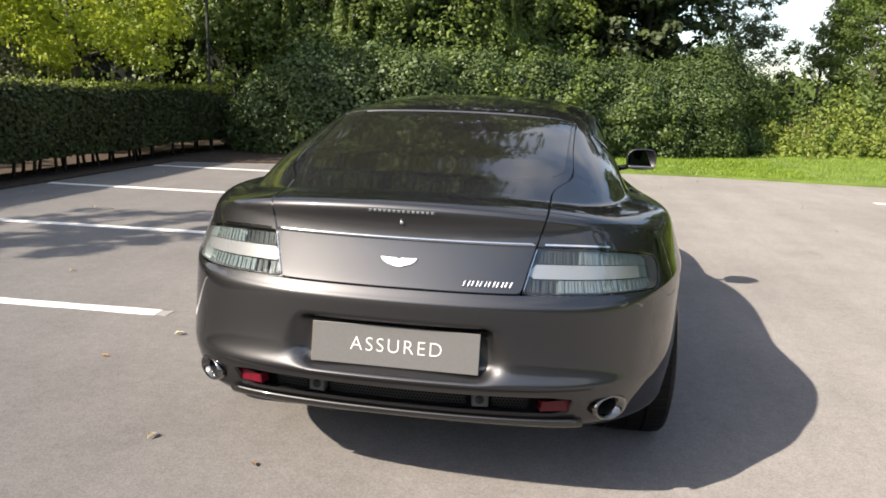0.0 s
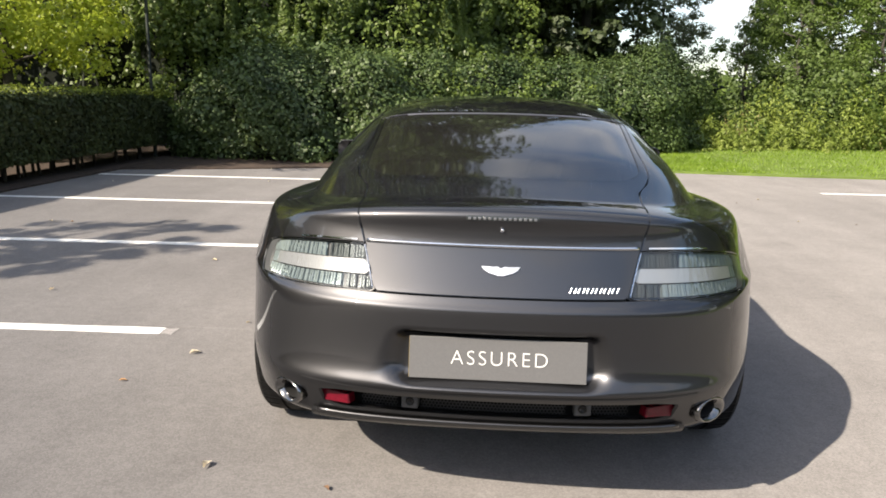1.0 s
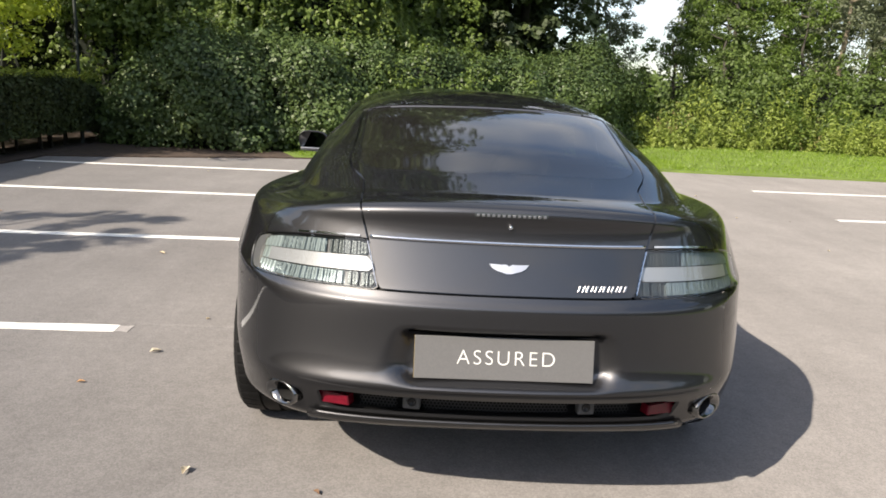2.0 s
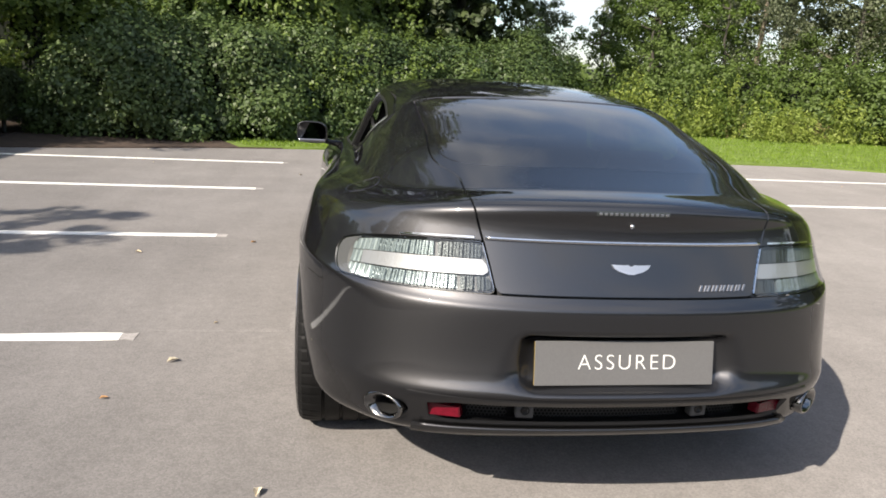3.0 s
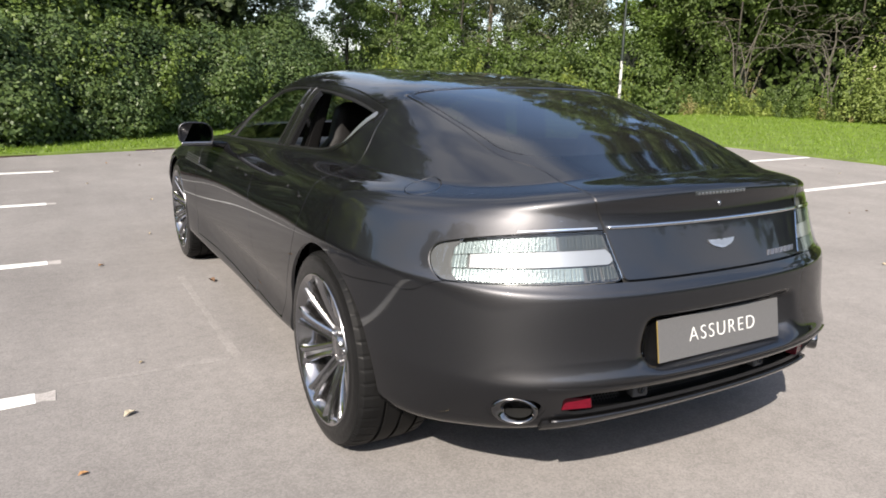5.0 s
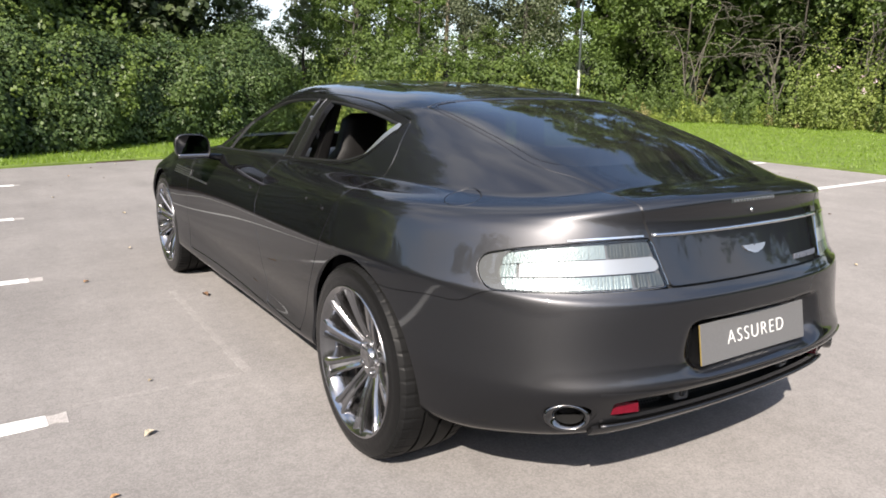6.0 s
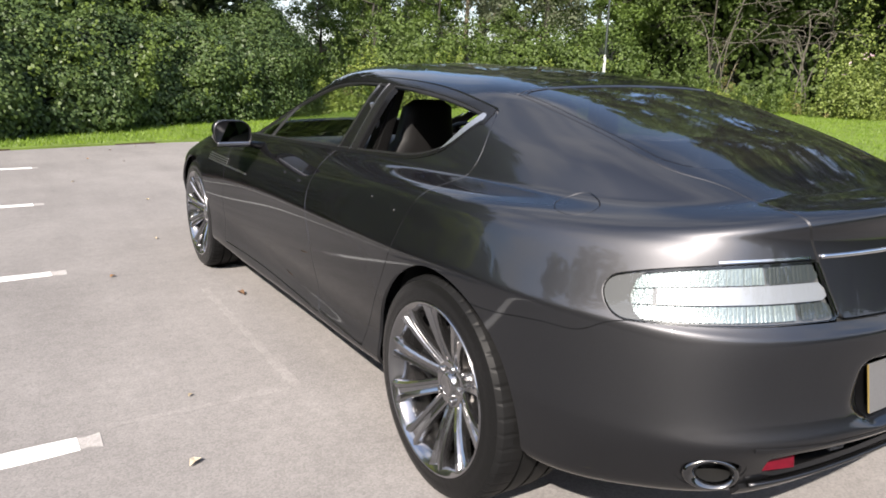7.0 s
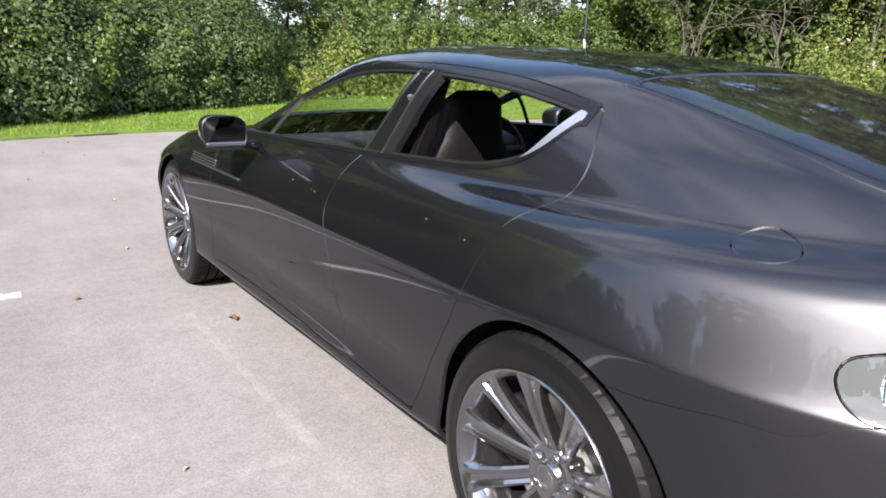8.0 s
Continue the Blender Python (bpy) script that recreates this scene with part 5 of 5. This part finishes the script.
        d /= np.linalg.norm(d, axis=1, keepdims=True)
        pts.append(c + d * rad * rng.uniform(.3, 1.0, (per, 1)) ** .5 * np.array((1.15, 1.15, .75)))
        nrm.append(d + np.array((0, 0, .5)))
    pts = np.concatenate(pts)
    ok = pts[:, 2] > .2
    leaves("crown", pts[ok], np.concatenate(nrm)[ok], size * (.85 + 1.5 * np.clip(pts[ok][:, 2] / 15 - .2, 0, 1)), leaf, th)
    return th


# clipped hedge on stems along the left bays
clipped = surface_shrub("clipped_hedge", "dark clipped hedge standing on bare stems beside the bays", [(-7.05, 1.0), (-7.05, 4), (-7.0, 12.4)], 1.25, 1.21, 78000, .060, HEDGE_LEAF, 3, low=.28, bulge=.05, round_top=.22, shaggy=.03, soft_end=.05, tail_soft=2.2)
rng = np.random.default_rng(77)
# fringe of paler leaves paints the sunlit rim along the hedge top
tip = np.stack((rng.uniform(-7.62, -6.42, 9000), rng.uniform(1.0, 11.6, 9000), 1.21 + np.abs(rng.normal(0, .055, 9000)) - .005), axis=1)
leaves("fringe", tip, np.tile((0, 0, 1.0), (9000, 1)), .055, HEDGE_LIT_TOP, clipped, .8)
surface_shrub("clipped_hedge", "dark clipped hedge beside the bays", [(-7.1, -9), (-7.05, .95)], 1.25, 1.21, 14000, .12, HEDGE_LEAF, 4, low=.28, bulge=.05, round_top=.22, shaggy=.03, tail_soft=.05)
for k in range(60):
    rng = random.Random(k)
    y = -1 + k * .2
    bm = bmesh.new()
    x = -6.75 + rng.uniform(-.25, .15)
    tube(bm, [(x, y, 0.0), (x + rng.uniform(-.03, .03), y + rng.uniform(-.04, .04), .25), (x + rng.uniform(-.05, .05), y + rng.uniform(-.1, .1), .6)], [.026, .021, .017], 6)
    part("stem", bm, BARK, clipped, "", True)
# ivy-clad shrubs along the back
BANK = [(-6.2, 11.7), (-5.2, 11.6), (-3.6, 12.0), (-1.9, 12.8), (-.4, 13.9), (1.1, 14.8), (2.7, 15.6), (3.7, 16.7), (4.2, 18.2), (4.0, 20.0)]
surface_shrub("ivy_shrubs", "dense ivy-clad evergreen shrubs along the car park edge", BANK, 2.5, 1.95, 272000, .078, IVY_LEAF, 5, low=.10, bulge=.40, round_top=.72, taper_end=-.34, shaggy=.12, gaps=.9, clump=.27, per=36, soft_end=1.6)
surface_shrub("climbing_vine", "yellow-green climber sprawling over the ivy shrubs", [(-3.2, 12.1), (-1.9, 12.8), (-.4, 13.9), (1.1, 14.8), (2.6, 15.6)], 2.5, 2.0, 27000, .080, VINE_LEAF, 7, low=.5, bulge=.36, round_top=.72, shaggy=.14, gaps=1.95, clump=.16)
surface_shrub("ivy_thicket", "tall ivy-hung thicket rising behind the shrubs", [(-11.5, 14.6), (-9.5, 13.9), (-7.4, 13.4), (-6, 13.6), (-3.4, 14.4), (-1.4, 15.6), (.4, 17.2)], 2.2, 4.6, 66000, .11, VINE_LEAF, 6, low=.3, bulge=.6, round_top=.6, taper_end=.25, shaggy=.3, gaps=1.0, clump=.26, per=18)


def ivy_curtain(name, label, path, columns, per, size, mat, seed):
    """Ivy hanging in separate uneven columns down the front of a thicket, with dark hollows between them."""
    rng = np.random.default_rng(seed)
    path = np.array(path, float)
    cum = np.concatenate(((0,), np.cumsum(np.linalg.norm(np.diff(path, axis=0), axis=1))))
    th = empty(name, label, "climber")
    for k in range(columns):
        s = rng.uniform(0, cum[-1])
        top, foot = rng.uniform(2.9, 5.4), rng.uniform(1.3, 2.6)
        wide = rng.uniform(.16, .42)
        n = per + k
        z = foot + (top - foot) * rng.uniform(0, 1, n) ** .8
        swell = wide * (.55 + .45 * np.sin(z * rng.uniform(2.5, 5.0) + rng.uniform(0, 6))) * np.clip((top - z) / .5, .2, 1)
        q = rng.uniform(-math.pi, 0, n)
        drift = rng.normal(0, .12) * (z - foot)
        p = np.stack((np.interp(s, cum, path[:, 0]) + drift + np.cos(q) * swell, np.interp(s, cum, path[:, 1]) + rng.normal(0, .25) + np.sin(q) * swell * .8, z), axis=1)
        leaves("ivy_strand", p, np.stack((np.cos(q), np.sin(q), .35 + 0 * q), axis=1), size, mat, th)


ivy_curtain("hanging_ivy", "pale green ivy hanging in columns down the tall thicket", [(-7.6, 12.2), (-6, 12.4), (-3.4, 13.2), (-1.4, 14.4), (.2, 15.9)], 64, 800, .090, VINE_LEAF, 71)
# rough herbs and shrubs beyond the verge
def herb_field(name, label, path, width, patches, low_h, high_h, size, mat, seed, per=40, thin=.2, plants=16, radius=.45):
    """Stalks with leaves in uneven patches along a line, each patch with its own height."""
    rng = np.random.default_rng(seed)
    path = np.array(path, float)
    cum = np.concatenate(((0,), np.cumsum(np.linalg.norm(np.diff(path, axis=0), axis=1))))
    s = rng.uniform(0, cum[-1], patches)
    grow = np.repeat(rng.uniform(.45, 1.25, patches) * (1 + .3 * np.sin(s * .9 + seed)), plants)
    px_, py_ = np.repeat(np.interp(s, cum, path[:, 0]) + rng.normal(0, width, patches), plants), np.repeat(np.interp(s, cum, path[:, 1]) + rng.normal(0, width, patches), plants)
    n = patches * plants
    off = rng.normal(0, radius, (n, 2)) * np.repeat(rng.uniform(.4, 1.3, patches), plants)[:, None]
    x, y = px_ + off[:, 0], py_ + off[:, 1]
    tall = rng.uniform(low_h, high_h, n) * grow * np.exp(-.25 * (off ** 2).sum(axis=1) / radius ** 2)
    f = rng.uniform(.05, 1.0, (n, per)) ** .8
    spread = .05 + .24 * (1 - f) * tall[:, None]
    q = rng.uniform(0, 6.283, (n, per))
    bend = rng.normal(0, .16, (n, 2))
    p = np.stack((x[:, None] + np.cos(q) * spread + bend[:, :1] * f ** 2 * tall[:, None], y[:, None] + np.sin(q) * spread + bend[:, 1:] * f ** 2 * tall[:, None], f * tall[:, None] + .02), axis=-1).reshape(-1, 3)
    nrm = np.stack((np.cos(q), np.sin(q), .7 + 0 * q), axis=-1).reshape(-1, 3)
    return tagged(leaves(name, p, nrm, size, mat, None, .5, thin), label, "plants", kind="stuff")


FRONT = [(5.6, 17.3), (8, 17.9), (11, 18.2), (14.5, 18.2), (18, 18.0)]
BACK = [(6.0, 18.6), (8.5, 19.1), (11.5, 19.4), (15, 19.4), (19, 19.2)]
FAR = [(19.2, 17.9), (21.6, 16.2), (22.7, 13.8), (23.2, 10.8), (23.2, 5), (23.2, 0)]
herb_field("verge_herbs", "tall yellow-green herbs behind the verge", FRONT, .55, 58, .40, 1.75, .11, WEED_LEAF, 11)
herb_field("dry_stalks", "dry brownish stalks among the verge herbs", FRONT, .4, 9, .5, 1.2, .095, DRY_LEAF, 21, 26, .16, 12)
herb_field("nettles", "mid-green nettles among the verge herbs", BACK, .45, 22, 1.0, 2.0, .115, MAPLE_LEAF, 22, 60, .3, 14, .34)
herb_field("verge_saplings", "leafy saplings among the verge herbs", BACK, .5, 9, 1.5, 2.8, .115, TREE_LEAF, 12, 90, .32, 12, .42)
herb_field("bramble_bank", "tangled brambles and nettles behind the verge", FAR, .6, 40, .9, 2.1, .092, TREE_LEAF, 13, 84, .30, 14, .4)
herb_field("dead_stalks", "dry brown stalks and dead leaves among the brambles", FAR, .5, 20, .6, 1.5, .085, DRY_LEAF, 24, 36, .16, 12)
herb_field("rough_grass", "tall yellowed grass at the foot of the brambles", FAR, .45, 34, .35, .9, .115, WEED_LEAF, 23, 40, .14)
herb_field("flowering_balsam", "yellow-green balsam plants with pale flowers", [(22.0, 12.4), (22.5, 10.2), (22.7, 7.0), (22.8, 2.5)], .45, 30, 1.6, 3.5, .105, BALSAM_LEAF, 14, 96, .30, 14, .36)
surface_shrub("thicket", "dark thicket behind the herbs", [(8.8, 20.6), (12, 20.4), (15, 19.6), (19.0, 17.8)], 2.2, 1.8, 46000, .12, TREE_LEAF, 17, low=.03, bulge=.7, round_top=.8, category="shrub", shaggy=.4, gaps=.9, clump=.25, per=16)
surface_shrub("wood_interior", "shaded undergrowth deep under the trees", [(24.5, 25), (29.5, 19), (32, 11), (32, 0)], 4, 11.5, 26000, .30, TREE_LEAF, 18, low=0, bulge=.9, round_top=.6, category="shrub", shaggy=.5, gaps=.6)
rng = np.random.default_rng(4)
fp = np.stack((rng.uniform(17.6, 20.6, 45), rng.uniform(3.5, 12.0, 45), rng.uniform(.9, 2.3, 45)), axis=1)
fp[:, 0] = np.interp(fp[:, 1], (2.5, 6, 9, 12), (22.4, 22.3, 22.1, 21.6)) + rng.normal(0, .25, 45)
fp = np.repeat(fp, 5, axis=0) + rng.normal(0, .035, (225, 3))
tagged(leaves("balsam_flowers", fp, np.tile((-.6, -.6, .5), (225, 1)), .065, FLOWER), "pale pink flower heads on the bushes", "flowers", kind="stuff")

# trees behind the ivy shrubs
TALL = "tall dark broadleaved tree behind the shrubs"
for k, (x, y, h, c) in enumerate(((-13.0, 15.0, 14.0, 3.4), (-8.3, 16.4, 16.5, 3.6), (-5.6, 16.6, 16.5, 3.6), (-2.4, 17.0, 16.0, 3.4), (.4, 17.6, 11.0, 2.3), (2.5, 18.6, 9.5, 2.2), (3.1, 23.5, 12.0, 1.8), (-7.2, 21, 13, 3.4), (-1.0, 21, 13, 3.4), (-14, 21, 12, 3.4), (-4.5, 16.3, 7.5, 2.0), (.2, 18.4, 7.0, 2.0), (1.6, 17.4, 6.0, 1.6))):
    tree("broadleaf_tree", TALL, (x, y), h, c, YEW_LEAF if x > 0 else TREE_LEAF if k % 3 else IVY_LEAF, .24 if x > 0 else .17, 21000 if k < 4 else 9500, 20 + k, low=.10, clumps=260 if k < 4 else 130, gappy=1.25 if k < 4 else 1.0)
tree("golden_tree", "young tree with bright yellow-green leaves behind the hedge", (-8.1, 8.9), 5.2, 2.05, LIME_LEAF, .095, 30000, 41, low=.30, clumps=150)
tree("hedge_tree", "leafy grey-green tree behind the clipped hedge", (-13.8, 12.2), 5.6, 1.9, TREE_LEAF, .13, 10000, 42, low=.3, clumps=60)
tree("hedge_tree", "pale grey-green young tree behind the clipped hedge", (-10.4, 8.9), 3.9, 1.5, PALE_LEAF, .10, 12000, 52, low=.1, clumps=80)
tree("bay_tree", "young tree whose shadow falls across the bays", (-8.15, -1.05), 5.4, 1.05, TREE_LEAF, .09, 4600, 48, low=.70, clumps=80, gappy=.7)
tree("silver_birch", "pale airy birch with open sky between its leaves", (6.5, 27.0), 11.0, 2.1, PALE_LEAF, .11, 30000, 44, low=.10, bark=TWIG, clumps=330, gappy=.75, twigs=5, radius=.07)
# trees beyond the verge
for x, y, h, c, m, low, count, size, twigs in (
        (14.4, 23.0, 10.5, 2.7, PALE_LEAF, .10, 24000, .095, 2), (10.7, 23.5, 9.0, 1.9, MAPLE_LEAF, .06, 22000, .11, 0), (17.6, 22.0, 13.5, 2.8, PALE_LEAF, .08, 26000, .105, 3),
        (20.5, 22.0, 17.0, 3.3, MAPLE_LEAF, .05, 30000, .13, 0), (23.5, 18.5, 20.0, 3.9, TREE_LEAF, .08, 30000, .155, 6), (26.0, 15.0, 21.0, 4.2, IVY_LEAF, .12, 30000, .16, 9),
        (27.0, 10.8, 21.0, 4.2, TREE_LEAF, .12, 30000, .16, 9), (28.0, 6.0, 21.0, 4.2, IVY_LEAF, .16, 30000, .165, 4), (28.5, 1.0, 20.0, 4.2, TREE_LEAF, .10, 15000, .20, 0), (29, -4.5, 18.0, 4.2, TREE_LEAF, .10, 9000, .26, 0),
        (9.7, 26.5, 4.2, 1.5, TREE_LEAF, .02, 9000, .11, 0), (9.7, 21.8, 4.6, 1.2, TREE_LEAF, .04, 10000, .095, 0), (12.3, 21.6, 4.8, 1.4, MAPLE_LEAF, .04, 10000, .10, 0), (19.6, 21.0, 4.2, 1.4, MAPLE_LEAF, .04, 9000, .10, 0), (15.4, 21.2, 3.6, 1.3, TREE_LEAF, .04, 8000, .095, 0)):
    tree("verge_tree", "leafy tree beyond the grass verge", (x, y), h, c, m, size, count, int(60 + x * 3 + y), low=low, clumps=int(count / 110), gappy=.8 if h > 8 else 1.0, bark=TWIG if twigs else BARK, twigs=twigs, radius=.035 if twigs > 3 else .10)
for x, y, h, m in ((14.0, 31.5, 9.0, PALE_LEAF), (15.6, 29.8, 12.5, MAPLE_LEAF), (18.6, 28.0, 13.0, PALE_LEAF), (21.2, 26.4, 13.0, MAPLE_LEAF), (24.0, 24.2, 14.0, TREE_LEAF)):
    tree("woodland_tree", "leafy tree deep in the wood beyond the verge", (x, y), h, 2.9, m, .26, 8400, int(200 + x), low=.06, clumps=110, gappy=1.1)


def bare_shrub(x, y, stems, low_z, high_z, spread, seed):
    """A leafless tangle: arching stems that fork and droop."""
    rng = random.Random(seed)
    th = empty("bare_shrub", "leafless grey-brown tangle of twisted branches at the wood's edge", "shrub", (x, y, 0))
    for k in range(stems):
        q = rng.uniform(0, 6.283)
        top = rng.uniform(low_z, high_z)
        reach = rng.uniform(.4, 1.0) * spread
        base = Vector((rng.uniform(-.5, .5), rng.uniform(-.5, .5), 0))
        pts = [base]
        for i in range(1, 9):
            f = i / 8
            pts.append(base + Vector((math.cos(q + f * rng.uniform(-.5, .8)) * reach * f ** 1.5, math.sin(q + f * rng.uniform(-.5, .8)) * reach * f ** 1.5, top * math.sin(min(f * 2.1, 1.9)))))
        bm = bmesh.new()
        tube(bm, pts, [.027 - .0024 * i for i in range(9)], 6)
        for _ in range(9):
            i = rng.randrange(3, 8)
            start = pts[i].lerp(pts[i + 1] if i < 8 else pts[i], rng.random())
            way = Vector((rng.uniform(-1, 1), rng.uniform(-1, 1), rng.uniform(-.4, .7))).normalized() * rng.uniform(.4, 1.1)
            sag = Vector((0, 0, -rng.uniform(.2, .8)))
            turn = Vector((rng.uniform(-.3, .3), rng.uniform(-.3, .3), 0))
            tube(bm, [start + way * f + sag * f ** 2.2 + turn * math.sin(f * 3.1) for f in (0, .2, .4, .6, .8, 1.0)], [.017, .015, .013, .011, .008, .004], 5)
        part("stem", bm, DEADWOOD, th, "", True)


bare_shrub(22.4, 17.4, 5, 2.4, 4.6, 3.0, 3)
bare_shrub(24.0, 14.6, 6, 2.4, 4.8, 3.0, 4)
bare_shrub(24.6, 11.4, 4, 2.4, 4.6, 3.0, 5)
# closing belt of far trees all round
surface_shrub("far_woodland", "distant low belt of trees", [(-34, 30), (-10, 44), (20, 46), (45, 30), (50, 0)], 5, 2.6, 9000, .55, TREE_LEAF, 15, low=0, bulge=.5, round_top=.6, category="trees")
# unseen belt, added to give the paint and mirrors something dark to reflect
surface_shrub("added_rear_woodland", "unseen belt of trees added behind the car park", [(50, -8), (30, -24), (0, -28), (-24, -24), (-34, -14)], 5, 8.0, 9000, .75, TREE_LEAF, 16, low=0, bulge=1.2, round_top=.6, category="trees")
for k in range(14):
    tree("hedge_tree", "leafy tree behind the clipped hedge", (-15.0 + .9 * (k % 2), -14.5 + 2.1 * k), (6.3 if k < 8 else 3.4) + .4 * (k % 3), 2.3, TREE_LEAF, .32, 4000, 90 + k, low=.04, clumps=70, gappy=1.4)

# grass blades
rng = np.random.default_rng(9)
gp = np.concatenate((np.stack((rng.uniform(3.3, 23.5, 84000), rng.uniform(3, 18.4, 84000)), axis=1), np.stack((rng.uniform(-3.4, 5, 27000), rng.uniform(9.9, 15, 27000)), axis=1)))
edge_x = np.interp(gp[:, 1], (-30, 4, 8.8, 9.9, 10.35, 10.55), (10.35, 10.3, 10.25, 9.6, 8.4, 5.0))
near_y = np.interp(gp[:, 0], (-3.4, -2.4, -1.5, -.6, .3, 3.2), (12.4, 10.05, 10.16, 10.36, 10.5, 10.58))
gp = gp[(gp[:, 0] > edge_x) | (gp[:, 1] > near_y)]
n = len(gp)
hgt = rng.uniform(.03, .075, n)
q = rng.uniform(0, 6.28, n)
lean_ = rng.normal(0, .03, (n, 2))
base = np.stack((gp[:, 0], gp[:, 1], np.full(n, .02)), axis=1)
wide = np.stack((np.cos(q), np.sin(q), np.zeros(n)), axis=1) * .009
tri = np.stack((base - wide, base + wide, base + np.stack((lean_[:, 0], lean_[:, 1], hgt), axis=1)), axis=1).reshape(-1, 3)
me = bpy.data.meshes.new("grass_blades")
me.vertices.add(3 * n)
me.vertices.foreach_set("co", tri.reshape(-1))
me.loops.add(3 * n)
me.loops.foreach_set("vertex_index", np.arange(3 * n, dtype=np.int32))
me.polygons.add(n)
me.polygons.foreach_set("loop_start", np.arange(0, 3 * n, 3, dtype=np.int32))
me.update(calc_edges=True)
me.materials.append(GRASS_BLADE)
tagged(new("grass_blades", me), "short bright grass blades on the verge", "grass", kind="stuff")


# ---- lamp posts ----
def lamp_post(x, y, height, white):
    th = empty("lamp_post", "slim dark lamp post with a white painted foot" if white else "slim dark lamp post behind the hedge", "lamp post", (x, y, 0))
    bm = bmesh.new()
    lathe(bm, [(white, .038), (white + .6, .037), (white + .62, .032), (height, .028)], (0, 0, 1), steps=14)
    part("shaft", bm, POST_DARK, th, "", True)
    if white:
        bm = bmesh.new()
        lathe(bm, [(0, .058), (.06, .056), (.08, .045), (.9, .041), (white, .038)], (0, 0, 1), steps=14)
        part("painted_foot", bm, POST_WHITE, th, "flaking white painted foot", True)
    bm = bmesh.new()
    box(bm, (-.12, -.35, height - .03), (.12, .12, height + .07), 0.03)
    part("lantern", bm, POST_DARK, th)


lamp_post(12.8, 13.55, 6.0, 1.75)
lamp_post(-6.55, 10.75, 6.0, 0)


# ---- fallen leaves ----
def fallen_leaf(x, y, size, turn, mat):
    bm = bmesh.new()
    pts = [(-.5, 0, .002), (-.2, .26, .012), (.2, .2, .014), (.55, 0, .004), (.2, -.22, .016), (-.2, -.24, .01), (0, 0, .003)]
    v = [bm.verts.new((p[0] * size, p[1] * size, p[2] * size / .05)) for p in pts]
    for i in range(6):
        bm.faces.new((v[6], v[i], v[(i + 1) % 6]))
    ob = put("fallen_leaf", bm, mat)
    ob.matrix_world = pose(x, y, 0.0045, 0, 0, turn)
    tagged(ob, "dry fallen leaf lying on the asphalt", "leaf", "fallen leaves")


for x, y, s, m in ((-1.04, -.586, .055, 3), (-1.54, .522, .06, 3), (-1.725, .13, .036, 1), (-.868, 2.26, .075, 2), (-2.222, 2.56, .05, 0), (-4.458, 3.97, .06, 0), (-2.962, 1.565, .05, 0), (-.57, -.70, .035, 2), (-.80, 5.49, .05, 0), (-1.035, 3.85, .05, 0), (-1.46, 2.94, .05, 1), (-1.31, 6.85, .05, 0), (-1.435, 1.047, .03, 0)):
    fallen_leaf(x, y, s, x * 90, LITTER[m])
rng = random.Random(5)
for k in range(70):
    x, y = rng.uniform(-6, 9.5), rng.uniform(-1.5, 10.2)
    if -3.2 < x < 2.4 and -1.5 < y < 6.5:
        continue
    fallen_leaf(x, y, rng.uniform(.025, .048), rng.uniform(0, 360), LITTER[rng.randrange(4)])
